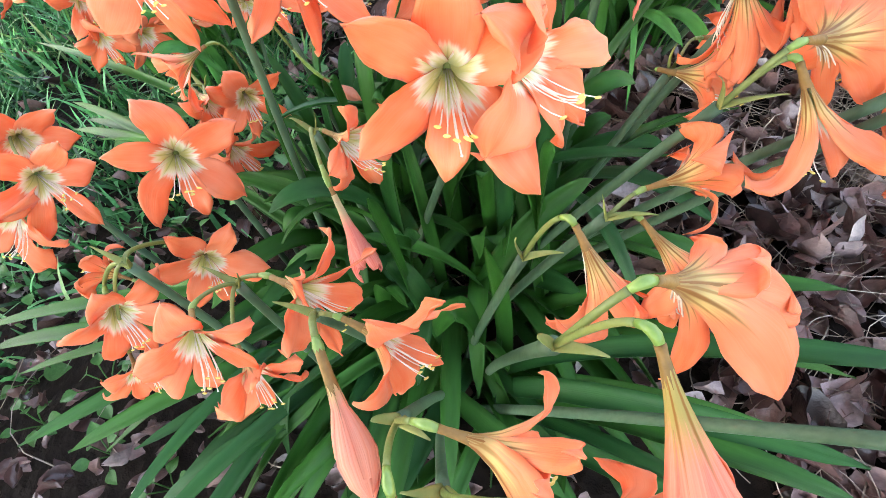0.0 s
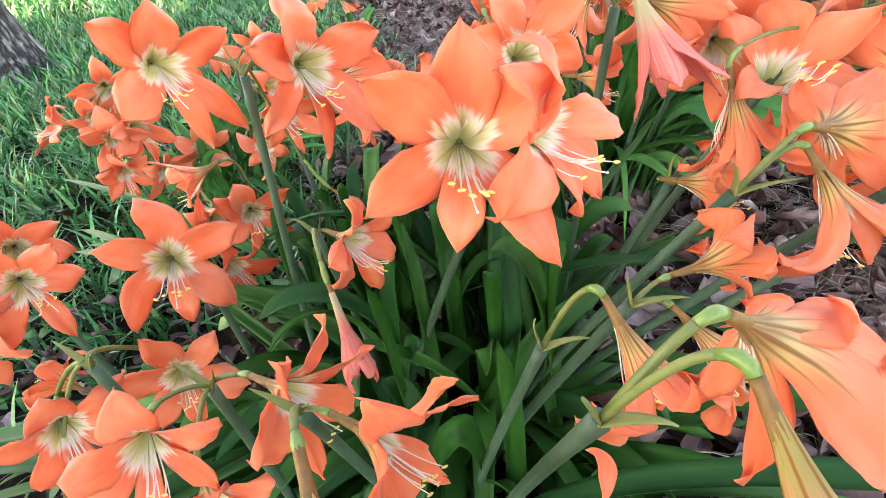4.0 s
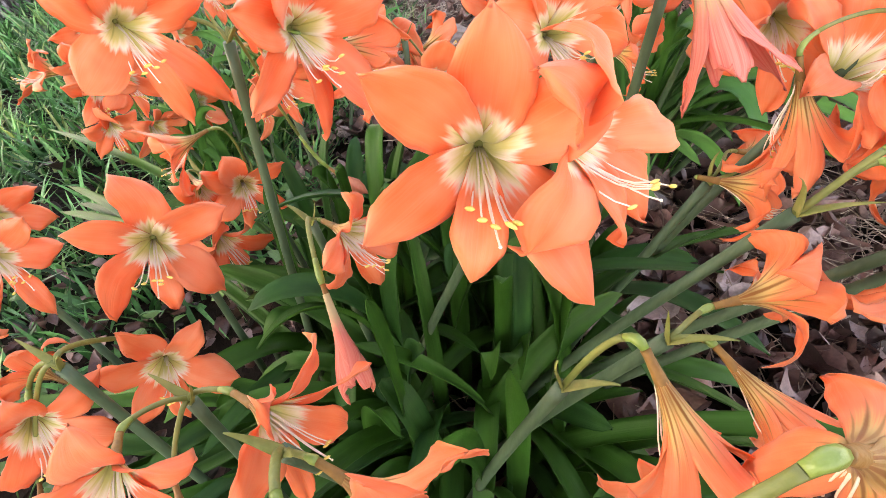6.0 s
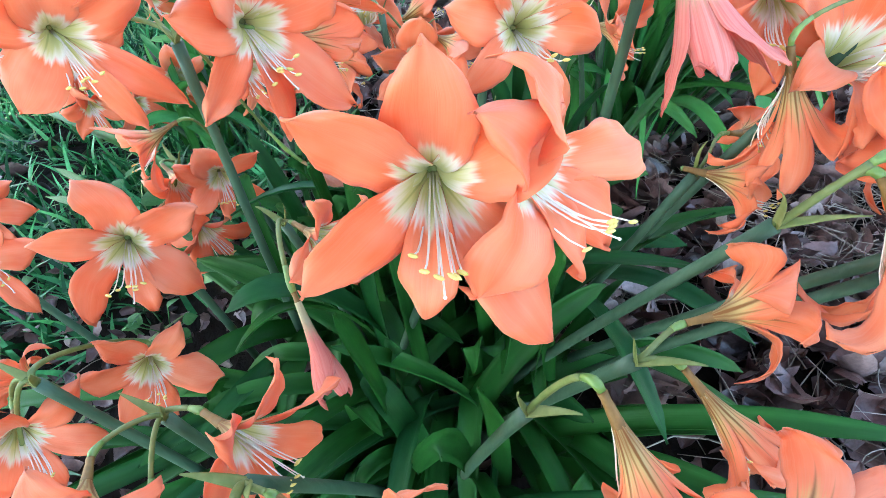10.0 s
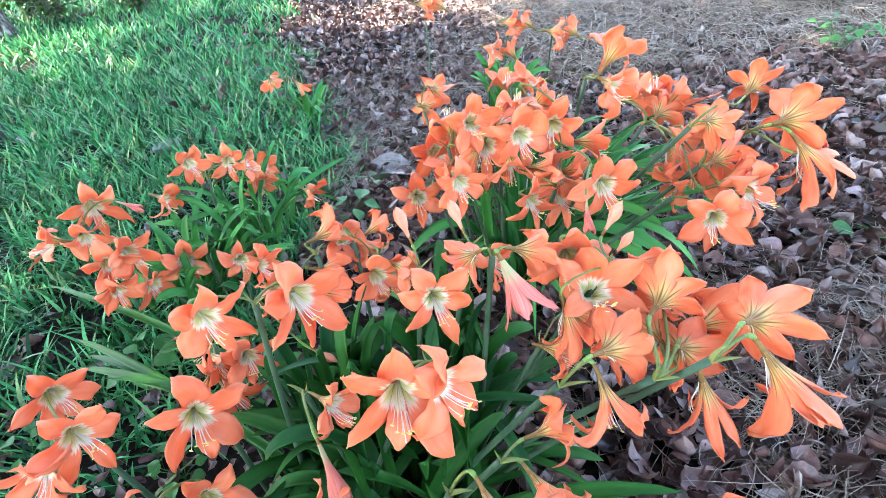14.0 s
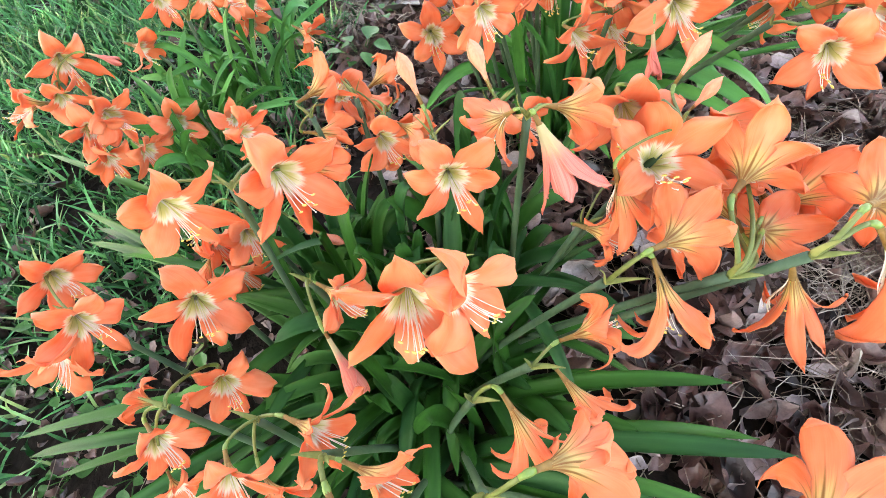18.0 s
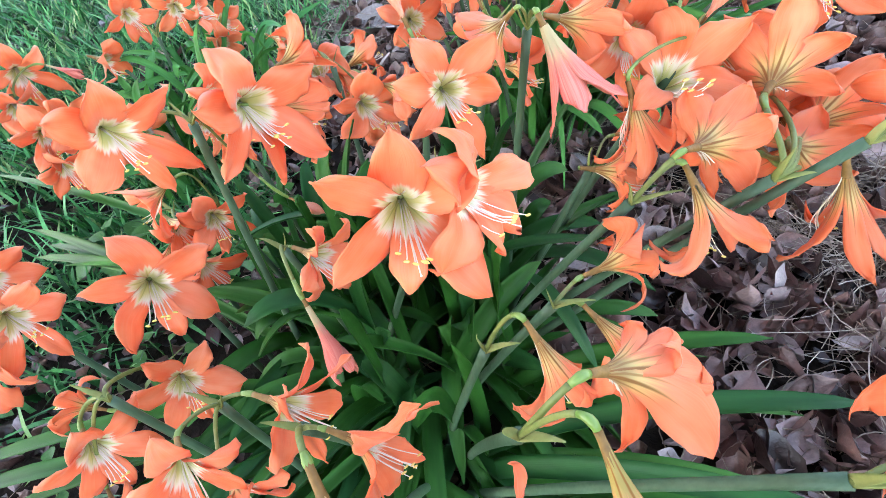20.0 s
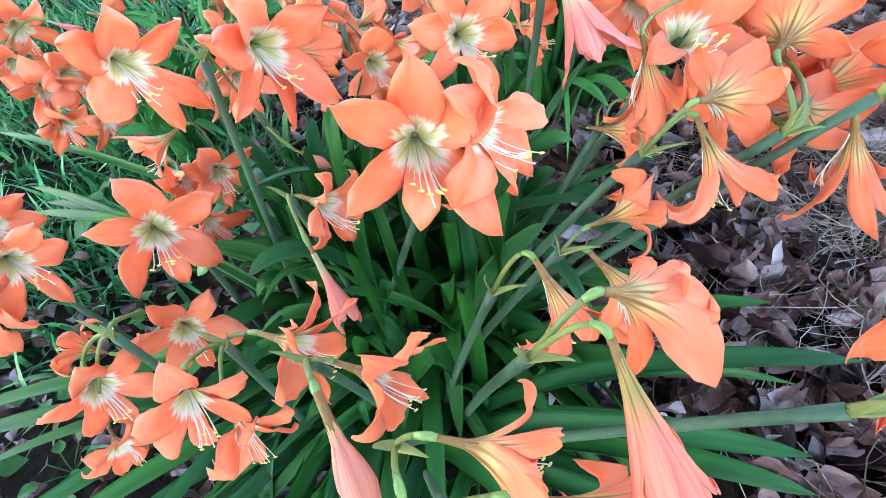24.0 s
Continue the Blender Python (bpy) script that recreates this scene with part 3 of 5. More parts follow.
# ---- strap leaves ----
def strap_mesh(base, tip, rise, width, seed):
    """A strap-shaped leaf that rises from base and arches over to tip: an upper and a lower face with a shallow channel."""
    g = np.random.default_rng(seed)
    base, tip = np.asarray(base, float), np.asarray(tip, float)
    run = tip - base
    flat = np.array((run[0], run[1], 0))
    n, m = 18, 5
    pts = bezier(base, base + 0.10 * flat + np.array((0, 0, rise * 0.75)), base + 0.55 * flat + np.array((0, 0, rise * 1.05)), tip, n)
    t = np.linspace(0, 1, n)
    w = width * np.interp(t, (0, 0.1, 0.3, 0.78, 0.92, 0.97, 1), (0.6, 0.85, 1.0, 1.0, 0.68, 0.38, 0.04)) * 0.5
    tang = np.gradient(pts, axis=0)
    tang /= np.linalg.norm(tang, axis=1)[:, None]
    side0 = np.cross(unit(flat) if np.linalg.norm(flat) > 1e-4 else (1, 0, 0), (0, 0, 1))
    roll0, twist = g.normal(0, 0.35), g.normal(0, 0.5)
    top, uvs = [], []
    for i in range(n):
        side = unit(side0 - tang[i] * np.dot(side0, tang[i]))
        up = np.cross(side, tang[i])
        a = roll0 + twist * t[i]
        s2, u2 = math.cos(a) * side + math.sin(a) * up, -math.sin(a) * side + math.cos(a) * up
        for j in range(m):
            v = j / (m - 1) * 2 - 1
            top.append(pts[i] + s2 * v * w[i] + u2 * (0.22 * abs(v) * w[i] + 0.0012 * math.sin(7 * t[i] + 3 * v)))
            uvs.append((j / (m - 1), t[i]))
    top = np.array(top)
    grid = top.reshape(n, m, 3)
    nrm = np.cross(np.gradient(grid, axis=1), np.gradient(grid, axis=0))
    nrm /= np.linalg.norm(nrm, axis=2)[:, :, None] + 1e-9
    thick = (0.0022 * (1 - 0.75 * np.abs(np.linspace(-1, 1, m))))[None, :, None]
    low = (grid - nrm * thick).reshape(-1, 3)
    k = n * m
    faces = []
    for i in range(n - 1):
        for j in range(m - 1):
            q = (i * m + j, i * m + j + 1, (i + 1) * m + j + 1, (i + 1) * m + j)
            faces += [q, tuple(k + c for c in reversed(q))]
        for j in (0, m - 1):
            faces.append((i * m + j, (i + 1) * m + j, k + (i + 1) * m + j, k + i * m + j))
    return np.concatenate((top, low)), faces, uvs + uvs


def leaf_clump(centre, leaves, label, spread=0.05, seed=1, mat=STRAP):
    """leaves: rows of tip, rise, width and, where it is known, the root."""
    g = np.random.default_rng(seed)
    cx, cy = centre
    cz = height_at(cx, cy)
    e = thing("leaf_clump", (cx, cy, cz), label, "plant", "amaryllis leaf clumps")
    inv = Matrix.Translation((-cx, -cy, -cz))
    for i, (tip, rise, width, *root) in enumerate(leaves):
        way = unit(np.array((tip[0] - cx, tip[1] - cy)))
        base = (cx + way[0] * spread * g.uniform(0.1, 1.1) + g.normal(0, 0.4 * spread), cy + way[1] * spread * g.uniform(0.1, 1.1) + g.normal(0, 0.4 * spread), cz - 0.015)
        if root:
            base = (*root[0], cz - 0.015)
        v, f, u = strap_mesh(base, tip, rise, width, seed * 1000 + i)
        mesh_object("leaf", v, f, [mat], e, u).matrix_parent_inverse = inv


def fan(centre, n, reach, tall, width, seed, around=(0, 360), lift=(0.05, 0.35)):
    """Tips of n leaves round a centre."""
    g = np.random.default_rng(seed)
    rows = []
    for i in range(n):
        a = radians(around[0] + (around[1] - around[0]) * (i + g.uniform(0.1, 0.9)) / n)
        far = g.uniform(*reach)
        z = g.uniform(*lift)
        rows.append(((centre[0] + far * math.cos(a), centre[1] + far * math.sin(a), z), max(z, tall) * g.uniform(0.85, 1.2), width * g.uniform(0.75, 1.2)))
    return rows


MAIN = (0.01, 0.41)
main_leaves = [
    ((0.425, 0.148, 0.295), 0.33, 0.036, (0.02, 0.262)), ((0.348, 0.085, 0.255), 0.27, 0.040, (0.01, 0.25)), ((0.377, 0.060, 0.180), 0.24, 0.042, (0.02, 0.24)),
    ((0.419, 0.251, 0.246), 0.28, 0.034, (0.06, 0.34)), ((0.318, 0.477, 0.303), 0.30, 0.040),
    ((-0.082, 0.354, 0.306), 0.28, 0.040), ((-0.051, 0.328, 0.397), 0.36, 0.034), ((0.05, 0.268, 0.386), 0.30, 0.036),
    ((-0.80, 0.42, 0.08), 0.20, 0.036), ((-0.76, 0.38, 0.08), 0.20, 0.036), ((-0.71, 0.34, 0.06), 0.18, 0.036),
    ((-0.62, 0.215, 0.10), 0.17, 0.038), ((-0.54, 0.20, 0.10), 0.18, 0.038), ((-0.76, 0.85, 0.12), 0.24, 0.034),
    ((-0.65, 0.77, 0.15), 0.25, 0.036), ((-0.85, 1.00, 0.08), 0.23, 0.030), ((-0.79, 0.93, 0.08), 0.22, 0.030),
    ((-0.287, 0.39, 0.12), 0.20, 0.036), ((-1.03, 1.25, 0.10), 0.22, 0.030),
]
main_leaves += [
    ((0.38, 0.12, 0.13), 0.22, 0.040, (0.03, 0.26)), ((0.30, 0.03, 0.10), 0.20, 0.040, (0.01, 0.22)), ((0.50, 0.20, 0.08), 0.22, 0.040, (0.05, 0.28)), ((0.27, 0.06, 0.17), 0.21, 0.038, (0.02, 0.23)),
    ((-0.42, 0.13, 0.06), 0.17, 0.038), ((-0.34, 0.12, 0.07), 0.17, 0.040), ((-0.24, 0.10, 0.09), 0.18, 0.040), ((-0.13, 0.09, 0.10), 0.19, 0.042),
    ((-0.02, 0.10, 0.14), 0.20, 0.040), ((0.11, 0.09, 0.12), 0.20, 0.040), ((-0.32, 0.30, 0.18), 0.22, 0.036), ((-0.45, 0.42, 0.14), 0.22, 0.036),
    ((-0.22, 0.22, 0.16), 0.20, 0.040), ((-0.38, 0.56, 0.20), 0.26, 0.036), ((-0.28, 0.66, 0.24), 0.28, 0.036), ((-0.15, 0.24, 0.22), 0.24, 0.036),
]
main_leaves += fan(MAIN, 13, (0.12, 0.28), 0.34, 0.040, 5, (-20, 200), (0.26, 0.42))
main_leaves += fan(MAIN, 5, (0.06, 0.16), 0.28, 0.040, 6, (200, 340), (0.20, 0.30))
main_leaves += fan((0.03, 0.47), 22, (0.02, 0.14), 0.36, 0.034, 16, (0, 360), (0.26, 0.42))
main_leaves += fan(MAIN, 26, (0.14, 0.36), 0.22, 0.038, 18, (0, 360), (0.04, 0.24))
main_leaves += fan((0.10, 0.33), 12, (0.12, 0.34), 0.20, 0.038, 19, (-75, 25), (0.05, 0.20))
main_leaves += fan((-0.08, 0.33), 12, (0.14, 0.36), 0.18, 0.036, 20, (165, 280), (0.04, 0.16))
main_leaves += fan((-0.20, 0.24), 22, (0.10, 0.34), 0.17, 0.036, 25, (170, 300), (0.02, 0.13))
main_leaves += fan((0.02, 0.22), 16, (0.08, 0.28), 0.17, 0.036, 26, (200, 340), (0.02, 0.13))
main_leaves = [(tip, rise, width * 0.66, *root) for tip, rise, width, *root in main_leaves]
leaf_clump(MAIN, main_leaves, "large clump of glossy dark green arching strap leaves", 0.14, 3)
SIDE = (-0.13, 0.54)
leaf_clump(SIDE, fan(SIDE, 22, (0.12, 0.34), 0.24, 0.028, 8, lift=(0.06, 0.28)) + fan((-0.09, 0.60), 24, (0.02, 0.13), 0.34, 0.022, 21, lift=(0.24, 0.40)), "clump of dark green strap leaves beside the main clump", 0.05, 4)
REAR = (0.14, 0.58)
leaf_clump(REAR, fan(REAR, 18, (0.12, 0.34), 0.27, 0.027, 9, lift=(0.08, 0.32)) + fan(REAR, 12, (0.02, 0.14), 0.40, 0.032, 17, lift=(0.32, 0.46)), "upright clump of green strap leaves", 0.05, 5)
BACK = (0.42, 1.04)
leaf_clump(BACK, fan(BACK, 26, (0.15, 0.38), 0.30, 0.026, 10, lift=(0.08, 0.34)) + fan(BACK, 30, (0.03, 0.22), 0.38, 0.024, 24, lift=(0.28, 0.48)) + fan(BACK, 20, (0.30, 0.55), 0.36, 0.034, 11, (-70, 30), (0.10, 0.36)) + fan(BACK, 16, (0.22, 0.46), 0.46, 0.015, 27, (-40, 40), (0.30, 0.46)) + fan(BACK, 18, (0.34, 0.58), 0.26, 0.014, 28, (-32, 16), (0.20, 0.40)), "clump of bright green strap leaves in the bed", 0.07, 6, STRAP_LIT)
LEFT = (-0.58, 1.24)
leaf_clump(LEFT, fan(LEFT, 18, (0.10, 0.32), 0.20, 0.026, 12, lift=(0.06, 0.22)) + fan((-0.44, 1.20), 18, (0.05, 0.22), 0.24, 0.026, 23, lift=(0.14, 0.27)), "clump of narrow green strap leaves in the grass", 0.13, 7, STRAP_LIT)
LEFT_REAR = (-0.42, 1.46)
leaf_clump(LEFT_REAR, fan(LEFT_REAR, 14, (0.14, 0.40), 0.24, 0.023, 13, lift=(0.10, 0.26)) + fan(LEFT_REAR, 10, (0.05, 0.26), 0.28, 0.022, 22, lift=(0.18, 0.32)), "clump of narrow upright strap leaves at the edge of the grass", 0.14, 8, STRAP_LIT)
FAR_LEFT = (-0.32, 2.62)
leaf_clump(FAR_LEFT, fan(FAR_LEFT, 9, (0.08, 0.22), 0.16, 0.026, 14, lift=(0.06, 0.20)), "small tuft of green strap leaves in leaf litter", 0.04, 9, STRAP_LIT)
FAR_BACK = (0.72, 2.30)
leaf_clump(FAR_BACK, fan(FAR_BACK, 18, (0.06, 0.30), 0.26, 0.032, 15, lift=(0.18, 0.36)), "distant tuft of upright green strap leaves", 0.05, 10, STRAP_LIT)

# ---- the flower stalks ----
# main pair
stalk((-0.09, 0.46), (0.075, 0.355, 0.512), [
    ("open", (0.036, 0.280, 0.543), (0.007, -0.922, 0.386), 0.070,
     [(84, 0.92, -0.1, 4), (140, 0.93, -0.1, 10), (206, 1.08, 0.0, 4), (262, 0.98, 0.05, -4), (318, 1.20, 0.60, -16, 1.0), (26, 1.0, -0.1, 6)]),
    ("open", (0.101, 0.286, 0.545), (0.700, -0.660, 0.260), 0.060,
     [(84, 1.0, 0.0, 10), (126, 1.0, 0.0, -6), (205, 1.02, 0.2, 8), (262, 0.85, 0.2, 0), (300, 0.95, 0.4, -6), (352, 1.12, 0.2, -8)]),
])
# small flower and pink bud
stalk((-0.08, 0.46), (-0.120, 0.454, 0.371), [
    ("open", (-0.057, 0.399, 0.389), (0.753, -0.655, 0.070), 0.057),
    ("wilt", (-0.096, 0.368, 0.368), (0.258, -0.639, -0.725), 0.107),
])
# upper left pair
stalk((-0.20, 0.48), (-0.150, 0.490, 0.535), [
    ("open", (-0.190, 0.434, 0.563), (0.600, -0.780, 0.020), 0.058,
     [(78, 0.92, 0.0, -4, 1.1), (126, 0.98, 0.0, 8, 1.1), (206, 0.82, 0.1, 10, 1.2), (284, 1.15, 0.7, 0, 0.85), (316, 1.28, 0.8, -4, 0.85), (12, 1.12, 0.15, 8, 0.95)]),
    ("open", (-0.076, 0.474, 0.538), (0.570, -0.800, 0.100), 0.070,
     [(98, 1.10, 0.0, 6), (150, 0.95, 0.0, 0), (205, 1.05, 0.2, 4), (264, 1.25, 0.2, -6), (308, 1.15, 0.5, 6), (20, 1.15, 0.2, -4)]),
    ("side", (-0.045, 0.539, 0.494), (0.789, 0.342, -0.510), 0.051),
    ("closed", (-0.113, 0.538, 0.378), (0.776, -0.292, -0.560), 0.049),
])
# behind left
stalk((-0.16, 0.55), (-0.255, 0.650, 0.300), [
    ("open", (-0.240, 0.585, 0.322), (0.427, -0.869, 0.250), 0.059),
    ("open", (-0.286, 0.573, 0.233), (0.680, -0.714, -0.166), 0.064),
    ("side", (-0.309, 0.576, 0.388), (-0.709, -0.698, -0.103), 0.052),
])
# left mid
stalk((-0.27, 0.48), (-0.295, 0.502, 0.365), [
    ("open", (-0.283, 0.439, 0.361), (0.460, -0.800, 0.386), 0.082),
])
# left inner
stalk((-0.30, 0.56), (-0.330, 0.660, 0.300), [
    ("open", (-0.290, 0.592, 0.312), (0.691, -0.682, -0.240), 0.052),
    ("hang", (-0.334, 0.555, 0.288), (-0.398, -0.833, -0.383), 0.048),
])
# left trio
stalk((-0.47, 0.49), (-0.550, 0.530, 0.290), [
    ("open", (-0.487, 0.472, 0.325), (0.678, -0.710, 0.193), 0.075),
    ("open", (-0.596, 0.597, 0.292), (0.693, -0.711, 0.118), 0.072),
    ("open", (-0.553, 0.426, 0.297), (0.030, -0.999, 0.043), 0.072),
])
# low left
stalk((-0.28, 0.31), (-0.306, 0.316, 0.354), [
    ("open", (-0.280, 0.356, 0.267), (0.490, -0.782, 0.386), 0.065),
    ("open", (-0.334, 0.274, 0.305), (0.671, -0.720, 0.178), 0.062),
    ("side", (-0.408, 0.362, 0.296), (-0.794, 0.176, 0.582), 0.039),
    ("open", (-0.337, 0.228, 0.252), (0.537, -0.838, -0.099), 0.040),
])
# front left
stalk((-0.17, 0.27), (-0.189, 0.281, 0.349), [
    ("open", (-0.186, 0.190, 0.393), (0.407, -0.886, 0.225), 0.055),
    ("open", (-0.162, 0.184, 0.326), (0.555, -0.831, -0.040), 0.048),
    ("open", (-0.090, 0.238, 0.376), (0.780, -0.480, 0.060), 0.060,
     [(98, 0.95, -0.1, 6, 0.78), (176, 0.88, 0.1, 0, 1.45), (250, 1.08, 0.1, 0, 0.80), (304, 1.22, 0.2, -6, 1.45), (352, 1.15, 0.0, 4, 0.95), (44, 1.0, -0.1, -4, 1.0)]),
])
# front mid
stalk((-0.06, 0.30), (-0.088, 0.214, 0.403), [
    ("open", (-0.012, 0.172, 0.408), (0.840, -0.500, -0.100), 0.055,
     [(96, 0.95, -0.2, 8, 0.70), (172, 1.0, 0.0, 0, 1.45), (248, 1.0, 0.3, 0, 0.85), (292, 1.0, 0.3, 0, 1.2), (10, 0.9, 0.0, 0, 0.85), (58, 1.0, -0.2, 6, 0.80)]),
    ("bud", (-0.074, 0.172, 0.427), (0.270, -0.870, -0.410), 0.100),
])
# front low
stalk((-0.02, 0.26), (-0.020, 0.124, 0.423), [
    ("side", (0.059, 0.084, 0.478), (0.900, -0.350, -0.200), 0.048,
     [(160, 1.20, -0.1, 0, 1.75), (88, 1.20, -0.3, 10, 0.70), (122, 0.9, -0.2, -8, 0.75), (238, 1.1, 0.5, 0, 1.1), (292, 1.0, 0.4, 0, 1.0), (20, 0.95, 0.2, 0, 0.95)]),
    ("half", (-0.010, 0.052, 0.449), (0.030, -0.450, -0.890), 0.046),
])
# front lowest
stalk((-0.04, 0.22), (0.004, 0.082, 0.422), [
    ("trumpet", (0.104, 0.050, 0.450), (0.850, -0.240, -0.470), 0.060),
    ("open", (0.048, 0.040, 0.412), (0.500, -0.520, -0.690), 0.052),
])
# arching stalk
stalk((0.03, 0.28), (0.075, 0.141, 0.481), [
    ("limp", (0.164, 0.160, 0.490), (0.730, 0.200, -0.655), 0.060,
     [(95, 0.80, 0.5, 0, 0.9), (172, 1.22, 1.3, 0, 1.12), (126, 1.0, 0.9, 0, 1.0), (240, 1.0, 1.0, 0, 0.8), (300, 0.95, 1.0, 0, 0.8), (30, 0.85, 0.8, 0, 0.9)]),
    ("half", (0.116, 0.070, 0.507), (0.170, -0.790, -0.590), 0.052),
])
# second arching stalk
stalk((0.00, 0.30), (0.077, 0.243, 0.403), [
    ("hang", (0.128, 0.185, 0.428), (0.360, -0.690, -0.630), 0.054),
])
# right thin stalk
stalk((0.03, 0.36), (0.146, 0.265, 0.412), [
    ("side", (0.238, 0.290, 0.426), (0.960, 0.080, 0.160), 0.052),
    ("hang", (0.196, 0.210, 0.400), (0.470, -0.830, -0.300), 0.050),
])
# right pair
stalk((0.05, 0.42), (0.240, 0.326, 0.455), [
    ("open", (0.338, 0.352, 0.481), (0.860, 0.374, -0.347), 0.062),
    ("hang", (0.293, 0.271, 0.454), (0.129, -0.853, -0.505), 0.059),
])
# far right stalk
stalk((0.10, 0.42), (0.412, 0.288, 0.505), [
    ("open", (0.528, 0.341, 0.496), (0.800, 0.350, -0.460), 0.070),
    ("hang", (0.505, 0.245, 0.470), (0.420, -0.640, -0.640), 0.072),
    ("hang", (0.420, 0.267, 0.432), (0.250, -0.350, -0.900), 0.060),
])
# right middle stalk
stalk((0.10, 0.45), (0.352, 0.298, 0.474), [
    ("open", (0.458, 0.378, 0.408), (0.550, 0.400, -0.730), 0.064),
    ("open", (0.436, 0.418, 0.501), (0.761, 0.642, -0.091), 0.068),
    ("side", (0.493, 0.477, 0.416), (0.604, 0.783, 0.148), 0.070),
    ("side", (0.536, 0.418, 0.431), (0.935, 0.354, 0.033), 0.070),
    ("side", (0.433, 0.447, 0.412), (0.015, 1.000, -0.007), 0.063),
    ("hang", (0.489, 0.385, 0.398), (0.320, -0.810, -0.491), 0.063),
])
# low right stalk
stalk((-0.03, 0.24), (0.263, 0.079, 0.444), [
    ("side", (0.368, 0.104, 0.440), (0.845, 0.389, -0.367), 0.070),
    ("hang", (0.317, 0.044, 0.467), (0.604, -0.751, 0.267), 0.041),
])
# pink stalk
stalk((0.16, 0.50), (0.192, 0.486, 0.558), [
    ("droop", (0.196, 0.461, 0.577), (0.360, -0.420, -0.835), 0.118),
    ("open", (0.151, 0.495, 0.550), (-0.460, 0.498, -0.735), 0.046),
    ("side", (0.267, 0.502, 0.540), (0.900, 0.100, -0.380), 0.056),
])
# small flower beside the pink one
stalk((0.12, 0.58), (0.180, 0.640, 0.450), [
    ("open", (0.236, 0.590, 0.452), (0.800, -0.590, 0.000), 0.050),
])
# low flowers under the pink one
stalk((0.12, 0.46), (0.262, 0.452, 0.385), [
    ("side", (0.384, 0.547, 0.345), (0.850, 0.320, -0.350), 0.056),
    ("open", (0.296, 0.412, 0.402), (0.760, -0.620, 0.120), 0.056),
])
# upper right stalk
stalk((0.12, 0.48), (0.358, 0.459, 0.517), [
    ("open", (0.332, 0.429, 0.517), (-0.022, -0.589, 0.808), 0.074),
    ("open", (0.322, 0.502, 0.501), (-0.170, -0.982, 0.085), 0.072),
    ("side", (0.448, 0.477, 0.483), (0.901, -0.381, -0.207), 0.064),
    ("hang", (0.294, 0.411, 0.456), (0.260, -0.350, -0.900), 0.056),
    ("closed", (0.377, 0.523, 0.534), (0.513, 0.204, 0.834), 0.060),
    ("closed", (0.378, 0.483, 0.524), (0.616, 0.114, 0.779), 0.046),
])
# upper mid stalk
stalk((0.04, 0.55), (0.088, 0.524, 0.526), [
    ("open", (0.101, 0.416, 0.551), (0.100, -0.908, 0.408), 0.059),
    ("closed", (0.082, 0.548, 0.556), (-0.258, 0.557, 0.790), 0.061),
])
# tall bud stalk
stalk((0.08, 0.54), (0.170, 0.535, 0.545), [
    ("closed", (0.164, 0.546, 0.559), (-0.268, 0.582, 0.768), 0.058),
])
# small stalk behind
stalk((0.00, 0.60), (0.020, 0.745, 0.400), [
    ("open", (0.019, 0.653, 0.406), (0.370, -0.915, 0.160), 0.062),
    ("open", (0.075, 0.644, 0.427), (0.846, -0.490, -0.210), 0.048),
])
# rear centre stalk
stalk((-0.05, 0.62), (-0.100, 0.730, 0.430), [
    ("side", (-0.060, 0.785, 0.452), (0.750, 0.450, 0.050), 0.062),
    ("open", (-0.052, 0.800, 0.425), (0.200, -0.500, 0.800), 0.060),
    ("side", (-0.070, 0.745, 0.372), (0.900, 0.050, -0.350), 0.058),
])
# rear centre pair
stalk((-0.02, 0.66), (-0.030, 0.780, 0.420), [
    ("hang", (-0.010, 0.800, 0.378), (0.550, -0.350, -0.700), 0.054),
    ("open", (0.035, 0.706, 0.362), (0.275, -0.960, 0.056), 0.054),
    ("side", (0.030, 0.880, 0.388), (0.800, 0.350, 0.300), 0.058),
])
# rear left stalk
stalk((-0.12, 0.60), (-0.200, 0.720, 0.410), [
    ("open", (-0.176, 0.677, 0.461), (0.895, -0.445, 0.008), 0.047),
    ("open", (-0.157, 0.620, 0.441), (0.615, -0.781, 0.108), 0.052),
])
# left clump outer
stalk((-0.75, 1.15), (-0.860, 1.300, 0.260), [
    ("open", (-0.819, 1.307, 0.290), (0.503, -0.839, -0.207), 0.090),
    ("open", (-0.803, 1.186, 0.265), (0.512, -0.843, -0.164), 0.077),
    ("open", (-0.951, 1.223, 0.272), (-0.565, -0.612, 0.554), 0.086),
    ("wilt", (-0.766, 1.335, 0.307), (0.797, 0.096, -0.596), 0.084),
])
# left clump inner
stalk((-0.56, 1.12), (-0.660, 1.100, 0.230), [
    ("open", (-0.627, 1.067, 0.276), (0.774, -0.632, -0.037), 0.079),
    ("open", (-0.677, 1.030, 0.270), (0.581, -0.814, -0.026), 0.076),
    ("open", (-0.686, 1.014, 0.190), (0.555, -0.797, -0.238), 0.070),
    ("open", (-0.615, 1.058, 0.163), (0.721, -0.668, -0.183), 0.071),
])
# left clump near
stalk((-0.48, 1.12), (-0.500, 1.160, 0.190), [
    ("open", (-0.532, 1.106, 0.197), (0.557, -0.822, 0.120), 0.070),
])
# left clump right
stalk((-0.42, 1.10), (-0.390, 1.130, 0.190), [
    ("open", (-0.378, 1.070, 0.200), (0.381, -0.896, 0.229), 0.066),
])
